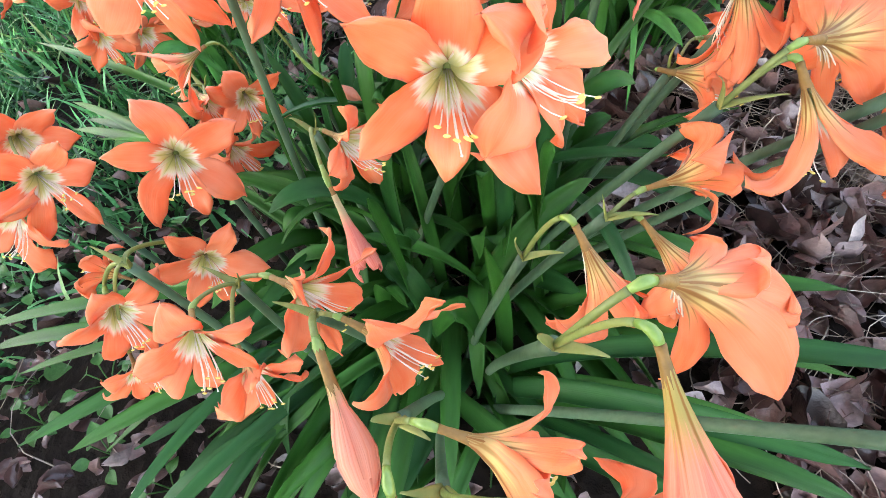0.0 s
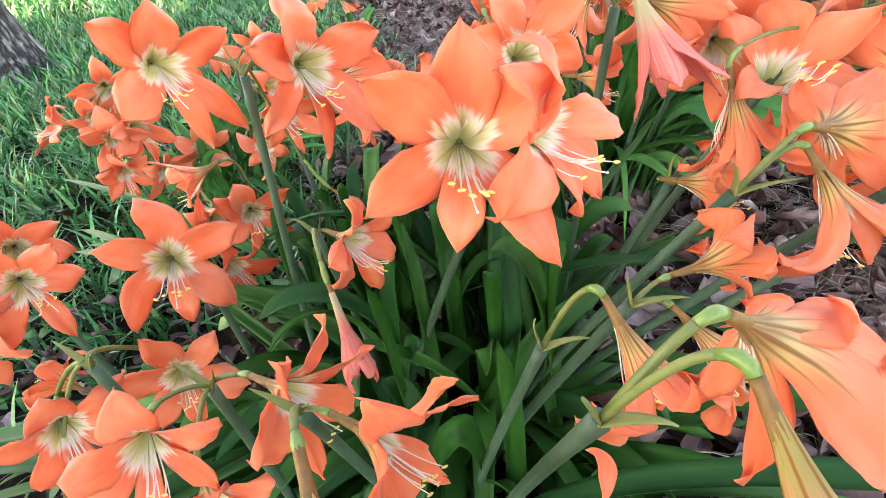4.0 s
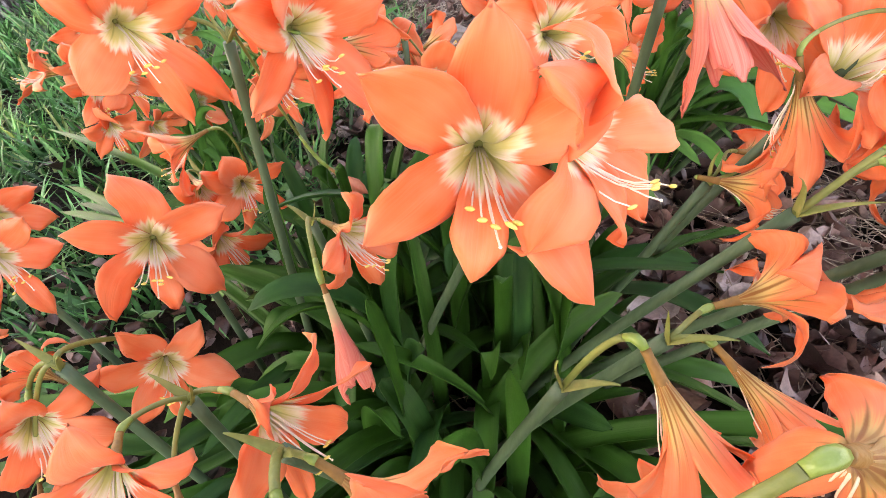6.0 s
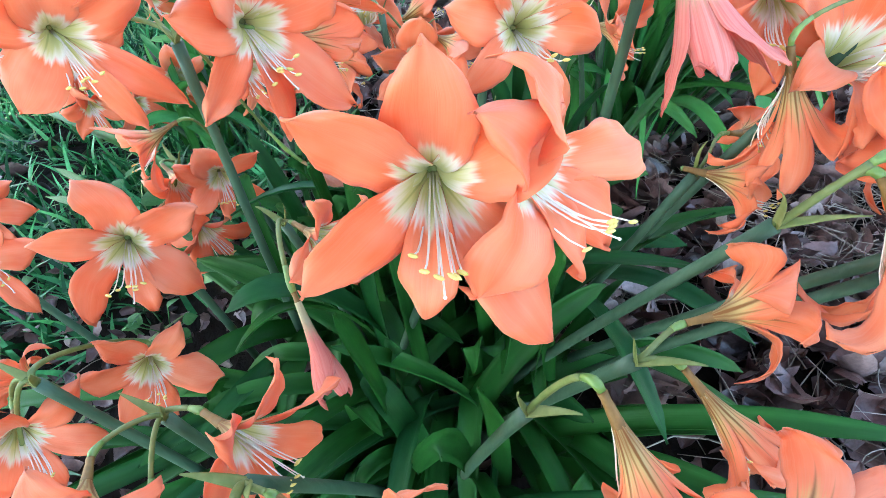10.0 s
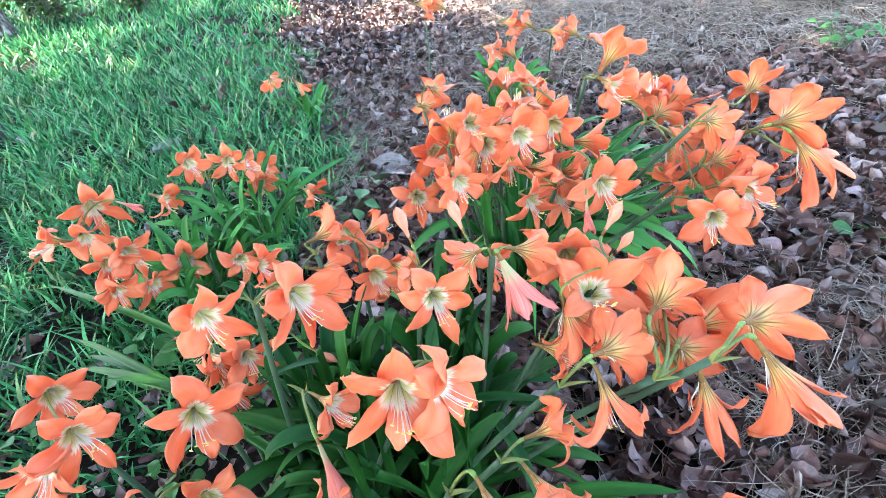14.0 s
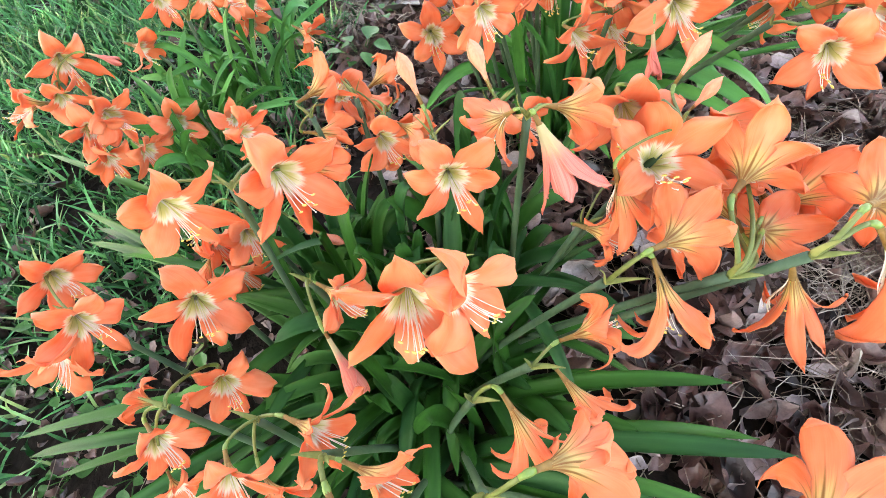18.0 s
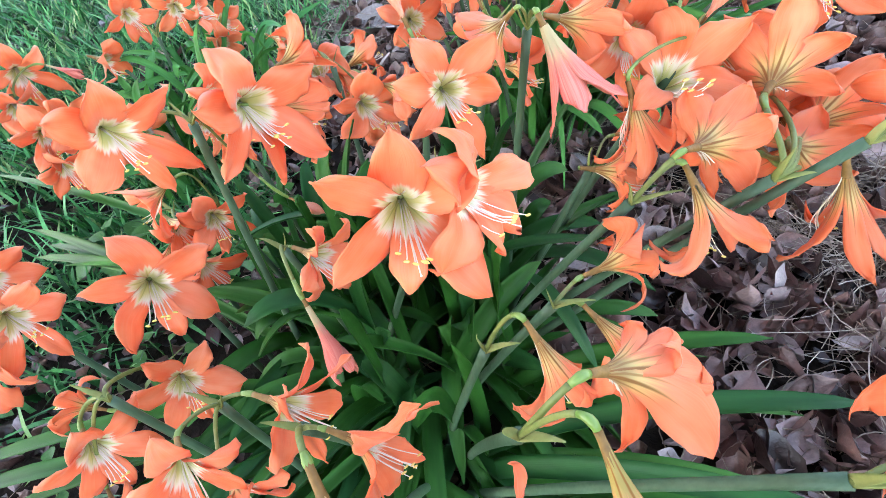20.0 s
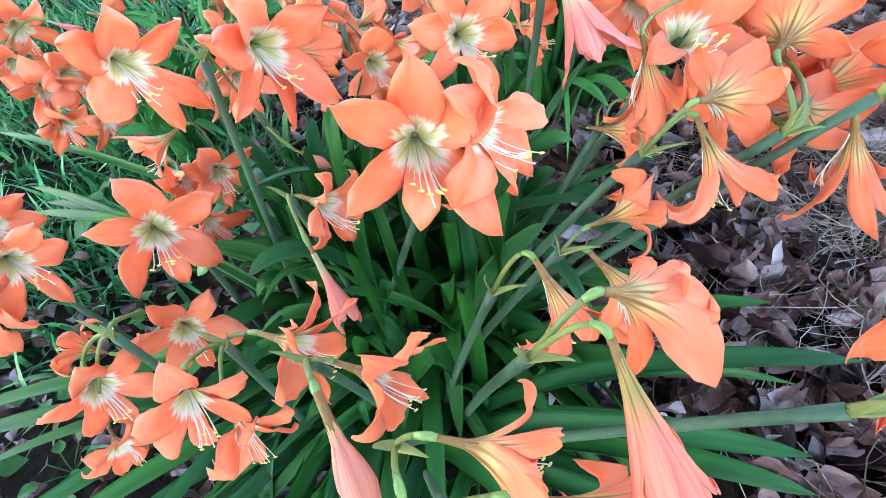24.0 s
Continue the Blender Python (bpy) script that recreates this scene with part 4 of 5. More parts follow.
# left rear trio
stalk((-0.55, 1.42), (-0.545, 1.500, 0.255), [
    ("open", (-0.566, 1.460, 0.324), (0.485, -0.865, -0.130), 0.073),
    ("open", (-0.436, 1.424, 0.332), (0.285, -0.958, -0.038), 0.070),
    ("open", (-0.373, 1.448, 0.314), (0.988, -0.127, -0.091), 0.062),
])
# left rear pair
stalk((-0.45, 1.45), (-0.410, 1.620, 0.190), [
    ("open", (-0.373, 1.609, 0.221), (0.749, -0.631, 0.202), 0.069),
    ("open", (-0.400, 1.555, 0.170), (0.423, -0.877, -0.226), 0.064),
])
# left lone
stalk((-0.52, 1.38), (-0.640, 1.400, 0.250), [
    ("open", (-0.618, 1.356, 0.267), (0.894, -0.324, -0.310), 0.067),
])
# mid lone
stalk((-0.25, 1.25), (-0.200, 1.340, 0.220), [
    ("open", (-0.177, 1.308, 0.241), (0.782, -0.471, -0.409), 0.057),
])
# back a
stalk((0.30, 1.08), (0.200, 1.450, 0.430), [
    ("open", (0.223, 1.450, 0.425), (0.579, 0.738, -0.346), 0.063),
    ("open", (0.261, 1.493, 0.452), (0.499, 0.668, -0.552), 0.068),
])
# back b
stalk((0.28, 1.02), (0.170, 1.050, 0.370), [
    ("open", (0.125, 0.956, 0.384), (0.048, -0.954, 0.296), 0.072),
])
# back c
stalk((0.34, 1.05), (0.240, 1.150, 0.440), [
    ("open", (0.196, 1.099, 0.422), (0.034, -0.990, 0.134), 0.083),
    ("open", (0.251, 1.084, 0.463), (0.026, -0.999, 0.030), 0.080),
])
# back d
stalk((0.38, 1.02), (0.300, 1.000, 0.550), [
    ("open", (0.267, 0.928, 0.572), (0.161, -0.924, 0.348), 0.073),
    ("open", (0.288, 0.931, 0.505), (-0.186, -0.965, 0.187), 0.085),
    ("open", (0.360, 0.869, 0.542), (0.050, -0.998, 0.039), 0.077),
])
# back e
stalk((0.42, 1.02), (0.490, 1.020, 0.530), [
    ("open", (0.438, 0.906, 0.542), (-0.249, -0.965, 0.080), 0.075),
    ("hang", (0.451, 1.076, 0.509), (0.456, -0.045, -0.889), 0.076),
])
# back f
stalk((0.34, 0.98), (0.220, 0.800, 0.500), [
    ("open", (0.198, 0.725, 0.537), (0.180, -0.984, 0.008), 0.055),
])
# back g
stalk((0.42, 0.98), (0.400, 0.780, 0.470), [
    ("open", (0.336, 0.704, 0.489), (0.261, -0.953, 0.151), 0.057),
    ("open", (0.447, 0.816, 0.410), (0.207, -0.965, 0.160), 0.067),
    ("side", (0.420, 0.837, 0.486), (0.868, -0.485, 0.110), 0.070),
])
# back h
stalk((0.46, 1.00), (0.460, 0.760, 0.520), [
    ("open", (0.456, 0.662, 0.523), (-0.098, -0.982, 0.160), 0.072),
    ("wilt", (0.415, 0.670, 0.510), (-0.082, -0.662, -0.745), 0.082),
    ("side", (0.548, 0.906, 0.497), (0.905, -0.421, 0.054), 0.070),
])
# back i
stalk((0.46, 1.12), (0.550, 1.630, 0.390), [
    ("open", (0.518, 1.606, 0.439), (0.026, -0.036, 0.999), 0.087),
    ("open", (0.611, 1.596, 0.427), (0.351, -0.368, 0.861), 0.088),
])
# back j
stalk((0.50, 1.10), (0.550, 1.020, 0.600), [
    ("side", (0.603, 0.982, 0.686), (0.662, 0.305, 0.685), 0.073),
    ("open", (0.591, 0.918, 0.612), (0.461, -0.882, -0.092), 0.074),
])
# back k
stalk((0.52, 1.08), (0.740, 1.050, 0.450), [
    ("side", (0.863, 1.256, 0.440), (0.866, -0.496, 0.056), 0.097),
    ("open", (0.814, 1.095, 0.474), (0.711, 0.694, 0.115), 0.070),
    ("hang", (0.769, 0.925, 0.405), (0.497, -0.237, -0.835), 0.070),
    ("side", (0.875, 1.105, 0.497), (0.820, 0.117, 0.560), 0.098),
])
# back l
stalk((0.50, 1.04), (0.680, 0.790, 0.560), [
    ("open", (0.736, 0.789, 0.567), (0.836, 0.460, -0.299), 0.062),
    ("open", (1.065, 1.085, 0.514), (0.790, 0.588, 0.175), 0.077),
])
# back m
stalk((0.54, 1.04), (0.820, 0.800, 0.520), [
    ("open", (0.905, 0.764, 0.565), (0.968, 0.249, -0.017), 0.081),
    ("closed", (0.868, 0.712, 0.512), (0.920, -0.300, -0.060), 0.080),
    ("hang", (0.905, 0.690, 0.490), (0.600, -0.350, -0.700), 0.081),
])
# back n
stalk((0.52, 1.00), (0.720, 0.780, 0.470), [
    ("open", (0.769, 0.774, 0.493), (0.890, 0.450, -0.072), 0.068),
    ("hang", (0.754, 0.813, 0.426), (-0.236, -0.562, -0.793), 0.086),
    ("open", (0.765, 0.645, 0.479), (0.316, -0.904, 0.287), 0.077),
])
# back o
stalk((0.50, 0.98), (0.600, 0.680, 0.470), [
    ("open", (0.601, 0.548, 0.498), (-0.408, -0.887, 0.215), 0.068),
])
# back p
stalk((0.36, 1.00), (0.330, 0.980, 0.500), [
    ("open", (0.329, 0.855, 0.471), (-0.037, -0.697, -0.716), 0.065),
    ("hang", (0.248, 0.938, 0.464), (-0.628, -0.419, -0.656), 0.067),
    ("open", (0.328, 0.970, 0.578), (0.196, -0.021, 0.980), 0.062),
])
# back q
stalk((0.46, 1.06), (0.470, 1.020, 0.500), [
    ("side", (0.383, 1.021, 0.581), (0.076, 0.174, 0.982), 0.067),
    ("side", (0.504, 1.116, 0.548), (0.765, -0.138, 0.629), 0.075),
    ("side", (0.479, 0.820, 0.484), (0.849, -0.444, 0.288), 0.068),
    ("open", (0.406, 0.795, 0.466), (-0.438, -0.792, -0.425), 0.061),
])
# back r
stalk((0.30, 1.04), (0.220, 1.060, 0.460), [
    ("side", (0.229, 1.077, 0.539), (-0.055, 0.309, 0.949), 0.069),
    ("side", (0.181, 0.963, 0.445), (-0.850, -0.316, -0.421), 0.062),
])
# back s
stalk((0.52, 1.02), (0.700, 0.860, 0.500), [
    ("open", (0.732, 0.832, 0.494), (0.484, -0.845, -0.230), 0.077),
    ("open", (0.673, 0.804, 0.407), (-0.930, -0.044, -0.365), 0.065),
    ("side", (0.781, 0.709, 0.477), (0.723, -0.457, 0.519), 0.073),
    ("open", (0.803, 1.162, 0.517), (-0.158, 0.172, 0.972), 0.081),
])
# far left a
stalk((-0.49, 2.65), (-0.410, 2.671, 0.210), [
    ("open", (-0.486, 2.665, 0.207), (0.068, 0.658, -0.750), 0.068),
    ("hang", (-0.323, 2.589, 0.187), (0.640, 0.052, -0.767), 0.066),
])
# far back a
stalk((0.79, 2.65), (0.782, 2.500, 0.420), [
    ("side", (0.801, 2.441, 0.420), (0.895, -0.445, -0.008), 0.083),
    ("side", (0.857, 2.511, 0.410), (-0.707, 0.522, 0.477), 0.085),
])
# far back b
stalk((1.04, 2.61), (0.923, 2.240, 0.420), [
    ("side", (0.942, 2.182, 0.419), (0.931, -0.365, -0.024), 0.082),
    ("side", (1.000, 2.255, 0.408), (-0.572, 0.720, 0.393), 0.085),
])
# far back c
stalk((0.65, 2.40), (0.573, 2.052, 0.420), [
    ("open", (0.587, 1.990, 0.415), (0.737, -0.622, -0.264), 0.075),
    ("side", (0.652, 2.059, 0.415), (-0.530, 0.366, 0.765), 0.081),
])
# far back d
stalk((0.43, 3.09), (0.437, 3.210, 0.420), [
    ("side", (0.460, 3.157, 0.418), (0.989, -0.129, -0.079), 0.094),
    ("side", (0.510, 3.223, 0.411), (-0.708, 0.535, 0.462), 0.096),
])



# ---- leaf litter, straw and grass ----
def edge_x(y):
    """Where the grass ends and the litter begins."""
    return float(np.interp(y, (-4, -2, -1, 0.2, 0.5, 0.8, 1.0, 1.5, 2.07, 2.8, 4.3, 6.8, 9), (-1.9, -1.6, -1.2, -0.95, -0.72, -0.46, -0.40, -0.28, -0.16, -0.32, -0.75, -0.85, -1.0)))


def dead_leaf_mesh(seed):
    """A curled dry leaf, pointed at both ends, with a folded midrib."""
    g = np.random.default_rng(seed)
    n, m = 7, 5
    L, W = 1.0, g.uniform(0.46, 0.86)
    curl, fold, twist = g.normal(0.7, 0.9), g.uniform(-0.5, 0.6), g.normal(0, 0.9)
    cup, bite = g.uniform(0.3, 1.5), g.uniform(0, 6.28, 2)
    belly = g.uniform(0.6, 1.2)
    verts = []
    for i in range(n):
        t = i / (n - 1)
        w = W * 0.5 * math.sin(math.pi * min(1, max(0.02, t)) ** belly) ** 0.65 if 0 < i < n - 1 else 0.03
        for j in range(m):
            v = j / (m - 1) * 2 - 1
            z = curl * (t - 0.5) ** 2 * 1.2 + fold * abs(v) * w + cup * v * v * w * 0.8 + 0.06 * math.sin(9 * t + 4 * v + seed)
            y = v * w * (1 + 0.13 * math.sin(11 * t + bite[int(v > 0)]) - 0.18 * cup * v * v)
            a = twist * (t - 0.5)
            verts.append(((t - 0.5) * L, y * math.cos(a) - z * math.sin(a), y * math.sin(a) + z * math.cos(a)))
    faces = [(i * m + j, i * m + j + 1, (i + 1) * m + j + 1, (i + 1) * m + j) for i in range(n - 1) for j in range(m - 1)]
    return np.array(verts), faces


LEAF_SHAPES = [dead_leaf_mesh(s) for s in range(24)]


def turn_matrix(g, lie=0.62):
    e = Euler((g.normal(0, lie), g.normal(0, lie), g.uniform(0, 6.283)))
    return np.array(e.to_matrix())


def litter_ok(x, y):
    return x > edge_x(y) + 0.05 * math.sin(9 * y)


def stuff(name, chunks, mat, label, category):
    verts, faces, o = [], [], 0
    for v, f in chunks:
        verts.append(v)
        faces.extend(tuple(i + o for i in q) for q in f)
        o += len(v)
    ob = mesh_object(name, np.concatenate(verts), faces, [mat])
    return tagged(ob, label, category, kind="stuff")


def in_green(x, y):
    """The ground under and beside the main clump, where litter and straw are thinned."""
    return -0.35 < y and -1.0 < x and ((x < 0.35 and y < 0.35) or (x < -0.05 and y < 1.25))


def near_bed(x, y):
    return (0.35 < x < 1.15 and 0.0 < y < 0.9) or (-0.8 < x < -0.3 and 0.0 < y < 0.4)


def build_litter():
    g = np.random.default_rng(21)
    chunks, single = [], []
    for x0, x1, y0, y1, n, lo, hi in ((-1.1, 1.9, -0.45, 1.6, 6600, 0.038, 0.088), (-1.0, 3.4, 1.4, 3.4, 6200, 0.035, 0.085), (-1.2, 5.5, 3.2, 8.0, 5200, 0.045, 0.10), (-1.2, 3.2, 3.0, 5.6, 4200, 0.04, 0.09), (1.7, 3.2, -1.0, 1.7, 1700, 0.045, 0.095), (-1.0, 2.4, -1.2, -0.3, 1300, 0.045, 0.10), (1.8, 6.5, -2.5, 3.3, 3600, 0.06, 0.12), (-2.5, 2.2, -2.5, -0.4, 2600, 0.05, 0.11), (-2.0, 9.0, 8.0, 13.0, 1600, 0.09, 0.16), (-3.0, 7.5, -4.5, -2.4, 1300, 0.07, 0.14), (6.4, 9.0, -4.0, 8.0, 1400, 0.08, 0.15)):
        for _ in range(n):
            x, y = g.uniform(x0, x1) + g.normal(0, 0.14), g.uniform(y0, y1) + g.normal(0, 0.14)
            if (not litter_ok(x, y) and g.random() > (0.55 if y < 0.9 and x > -1.2 else 0.12)) or (in_green(x, y) and g.random() < 0.25):
                continue
            v, f = LEAF_SHAPES[g.integers(24)]
            size = g.uniform(lo, hi) * (0.55 if in_green(x, y) else 1.0)
            p = np.array((x, y, height_at(x, y) + 0.010 + 0.035 * g.random()))
            if near_bed(x, y) and len(single) < 280 and g.random() < 0.4:
                single.append((v * size @ turn_matrix(g).T, f, p))
            else:
                chunks.append((v * size @ turn_matrix(g).T + p, f))
    for v, f, p in single:
        ob = mesh_object("dead_leaf", v, f, [DEAD])
        ob.location = p
        tagged(ob, "curled dry brown leaf lying on the soil", "dead leaf", "dead leaves in the bed")
    stuff("leaf_litter", chunks, DEAD, "layer of curled grey-brown dead leaves on the soil", "leaf litter")


build_litter()


def build_straw():
    g = np.random.default_rng(22)
    chunks = []
    for x0, x1, y0, y1, n, lo, hi in ((-0.9, 2.0, -0.4, 1.6, 2100, 0.05, 0.26), (0.3, 1.9, -0.2, 1.4, 700, 0.06, 0.24), (0.70, 1.45, 0.25, 0.85, 1200, 0.08, 0.28), (-0.4, 3.4, 1.4, 3.4, 4200, 0.08, 0.35), (0.2, 4.6, 2.6, 6.0, 2400, 0.15, 0.6)):
        for _ in range(n):
            x, y = g.uniform(x0, x1), g.uniform(y0, y1)
            if not litter_ok(x, y) or (in_green(x, y) and g.random() < 0.95):
                continue
            L, a = g.uniform(lo, hi), g.uniform(0, 6.283)
            d = np.array((math.cos(a), math.sin(a), g.normal(0, 0.08)))
            s = np.array((-d[1], d[0], 0)) * g.normal(0, 0.34)
            p = np.array((x, y, height_at(x, y) + 0.03 + 0.02 * g.random()))
            pts = bezier(p, p + d * L * 0.33 + s * L, p + d * L * 0.66 + s * L * g.normal(0.5, 0.8) + np.array((0, 0, 0.01)), p + d * L + np.array((0, 0, -0.015)), 7)
            r = g.uniform(0.0006, 0.0014)
            v, f, _u = tube_mesh(pts, np.linspace(r, r * 0.6, 7), 4)
            chunks.append((np.array(v), f))
    for x0, x1, y0, y1, n, tall in ((-0.20, 0.45, 1.60, 3.4, 5200, 0.09), (1.2, 4.6, 2.6, 5.6, 4200, 0.30), (0.4, 1.6, 2.6, 4.2, 700, 0.16)):
        for _ in range(n):
            x, y = g.uniform(x0, x1), g.uniform(y0, y1)
            if not litter_ok(x, y):
                continue
            a, L = g.uniform(0, 6.283), tall * g.uniform(0.7, 2.0)
            d = np.array((math.cos(a), math.sin(a), 0))
            p = np.array((x, y, height_at(x, y)))
            pts = bezier(p, p + d * L * 0.2 + np.array((0, 0, tall * g.uniform(0.2, 0.9))), p + d * L * 0.7 + np.array((0, 0, tall * g.uniform(0.1, 0.8))), p + d * L + np.array((0, 0, 0.02)), 7)
            r = g.uniform(0.0008, 0.0018) * (1 + tall * 2)
            v, f, _u = tube_mesh(pts, np.linspace(r, r * 0.5, 7), 3)
            chunks.append((np.array(v), f))
    stuff("dry_straw", chunks, STRAW, "scattered pale dry grass stems and thin twigs", "straw")


build_straw()


def blades(g, n, place, length, width, lean):
    """Arched grass blades, four joints each."""
    seg = 5
    x, y = place
    L, W = g.uniform(*length, n), g.uniform(*width, n)
    a = g.uniform(0, 2 * math.pi, n)
    bend = g.uniform(*lean, n)
    dx, dy = np.cos(a), np.sin(a)
    face = a + math.pi / 2 + g.normal(0, 0.5, n)
    z0 = np.array([height_at(p, q) for p, q in zip(x, y)])
    verts = np.empty((n, seg * 2, 3))
    for i in range(seg):
        t = i / (seg - 1)
        out = L * bend * t ** 1.6
        up = L * np.sqrt(np.maximum(0.05, 1 - bend ** 2)) * (t - 0.45 * bend * t ** 2.2)
        w = W * (1 - t ** 2.2) * 0.5 + 0.0003
        for k, sg in enumerate((-1, 1)):
            verts[:, i * 2 + k, 0] = x + dx * out + sg * w * np.cos(face)
            verts[:, i * 2 + k, 1] = y + dy * out + sg * w * np.sin(face)
            verts[:, i * 2 + k, 2] = z0 + up - 0.004
    faces = np.array([(i * 2, i * 2 + 1, i * 2 + 3, i * 2 + 2) for i in range(seg - 1)])
    allf = (np.arange(n) * seg * 2)[:, None, None] + faces[None]
    return verts.reshape(-1, 3), allf.reshape(-1, 4)


def build_grass():
    g = np.random.default_rng(23)
    vs, fs, o = [], [], 0
    for x0, x1, y0, y1, n, length, width in ((-2.2, 0.0, 0.1, 2.2, 21000, (0.06, 0.17), (0.007, 0.013)), (-4.2, 0.1, 2.0, 4.5, 24000, (0.08, 0.19), (0.009, 0.017)), (-8.0, 0.0, 4.3, 10.0, 22000, (0.10, 0.22), (0.014, 0.026)), (-7.0, -2.1, -2.5, 2.1, 12000, (0.12, 0.26), (0.012, 0.022)), (-2.2, -0.9, -2.5, 0.15, 3000, (0.10, 0.24), (0.010, 0.020)), (-9.0, -1.0, -5.0, -2.4, 7000, (0.14, 0.30), (0.016, 0.030)), (-8.0, -4.1, 2.0, 4.4, 5000, (0.14, 0.28), (0.015, 0.028))):
        x, y = g.uniform(x0, x1, n), g.uniform(y0, y1, n)
        keep = np.array([p < edge_x(q) + 0.16 * noise.noise((p * 4, q * 4, 3)) + 0.22 * noise.noise((p * 1.3, q * 1.3, 5)) + g.exponential(0.05) and (q > 1.0 or p < -1.25 or g.random() < 0.20 + 0.9 * max(0.0, q - 0.45)) and noise.noise((p * 2.6, q * 2.6, 9)) + 0.6 * noise.noise((p * 7, q * 7, 4)) > -0.16 - 0.35 * g.random() for p, q in zip(x, y)])
        x, y = x[keep], y[keep]
        v, f = blades(g, len(x), (x, y), length, width, (0.30, 0.96))
        vs.append(v)
        fs.extend((f + o).tolist())
        o += len(v)
    ob = mesh_object("grass", np.concatenate(vs), fs, [GRASS])
    tagged(ob, "lush uncut green lawn grass", "grass", kind="stuff")


build_grass()


def weed(x, y, n, size, tall, seed, label="small weed with rounded green leaves growing in litter"):
    """Round-leaved seedling: short stems, each with a folded oval leaf."""
    g = np.random.default_rng(seed)
    z = height_at(x, y)
    e = thing("weed", (x, y, z), label, "weed")
    inv = Matrix.Translation((-x, -y, -z))
    for i in range(n):
        a = i * 2.4 + g.uniform(0, 0.5)
        out = tall * g.uniform(0.3, 0.9)
        tip = np.array((x + math.cos(a) * out, y + math.sin(a) * out, z + tall * g.uniform(0.6, 1.1)))
        v, f, u = tube_mesh(bezier((x, y, z - 0.01), (x, y, z + tall * 0.5), tip - (0, 0, tall * 0.1), tip, 6), np.full(6, 0.0012), 5)
        mesh_object("stem", v, f, [WEED], e).matrix_parent_inverse = inv
        s = size * g.uniform(0.7, 1.2)
        verts = []
        for r in range(7):
            t = r / 6
            w = 0.46 * math.sin(math.pi * min(0.98, max(0.03, t)) ** 0.8)
            for c in range(5):
                q = c / 2 - 1
                verts.append((t, q * w, 0.12 * abs(q) * w * 2 - 0.25 * t * t))
        m3 = np.array(Euler((g.normal(0, 0.25), g.normal(-0.1, 0.3), a)).to_matrix())
        verts = np.array(verts) * s @ m3.T + tip
        faces = [(r * 5 + c, r * 5 + c + 1, r * 5 + c + 6, r * 5 + c + 5) for r in range(6) for c in range(4)]
        mesh_object("leaf", verts, faces, [WEED], e).matrix_parent_inverse = inv


for x, y, n, size, tall, seed in ((-0.77, 0.36, 5, 0.035, 0.03, 1), (-0.70, 0.50, 6, 0.030, 0.04, 2), (-0.66, 0.93, 7, 0.055, 0.09, 3), (-0.10, 1.55, 9, 0.06, 0.08, 4), (-0.02, 1.80, 6, 0.035, 0.06, 5),
                                  (2.85, 2.55, 26, 0.050, 0.20, 6), (-0.40, 4.0, 8, 0.06, 0.07, 7), (-0.25, 3.3, 6, 0.05, 0.06, 8), (0.10, 2.15, 5, 0.04, 0.05, 9), (1.55, 0.98, 4, 0.07, 0.04, 10),
                                  (-0.95, 0.60, 8, 0.030, 0.06, 11), (-0.88, 0.72, 7, 0.032, 0.06, 12), (-1.02, 0.45, 8, 0.030, 0.05, 13), (-0.84, 0.56, 7, 0.026, 0.05, 14)):
    weed(x, y, n, size, tall, seed)
for x, y, n, size, tall, seed in ((-0.62, 0.34, 8, 0.026, 0.05, 15), (-0.50, 0.60, 8, 0.030, 0.06, 16), (-0.58, 0.22, 7, 0.026, 0.04, 17), (-0.40, 0.72, 7, 0.034, 0.07, 18), (-0.34, 0.82, 6, 0.040, 0.09, 19), (-0.72, 0.28, 7, 0.024, 0.04, 20), (-0.46, 0.16, 6, 0.024, 0.04, 21), (-0.30, 1.00, 6, 0.036, 0.07, 22)):
    weed(x, y, n, size, tall, seed)


# ---- trees ----
def tree_trunk(x, y, r, h, lean, label):
    e = thing("tree", (x, y, height_at(x, y)), label, "tree")
    n, m = 40, 28
    verts, faces = [], []
    for i in range(n):
        t = i / (n - 1)
        z = t * h - 0.05
        rad = r * (1 - 0.25 * t + 0.30 * math.exp(-z * 7))
        for j in range(m):
            a = j / m * 2 * math.pi
            q = rad * (1 + 0.07 * math.sin(3 * a + 1) + 0.05 * noise.noise((math.cos(a) * 3, math.sin(a) * 3, z * 2)) + 0.06 * noise.noise((math.cos(a) * 9, math.sin(a) * 9, z * 3)))
            verts.append((x + lean[0] * z + q * math.cos(a), y + lean[1] * z + q * math.sin(a), z))
    faces = [(i * m + j, i * m + (j + 1) % m, (i + 1) * m + (j + 1) % m, (i + 1) * m + j) for i in range(n - 1) for j in range(m)]
    mesh_object("trunk", verts, faces, [BARK], e).matrix_parent_inverse = Matrix.Translation((-x, -y, -height_at(x, y)))
    return e


tree = tree_trunk(-2.44, 3.05, 0.18, 4.6, (-0.10, -0.08), "grey rough-barked tree, its unseen crown added to cast shade")


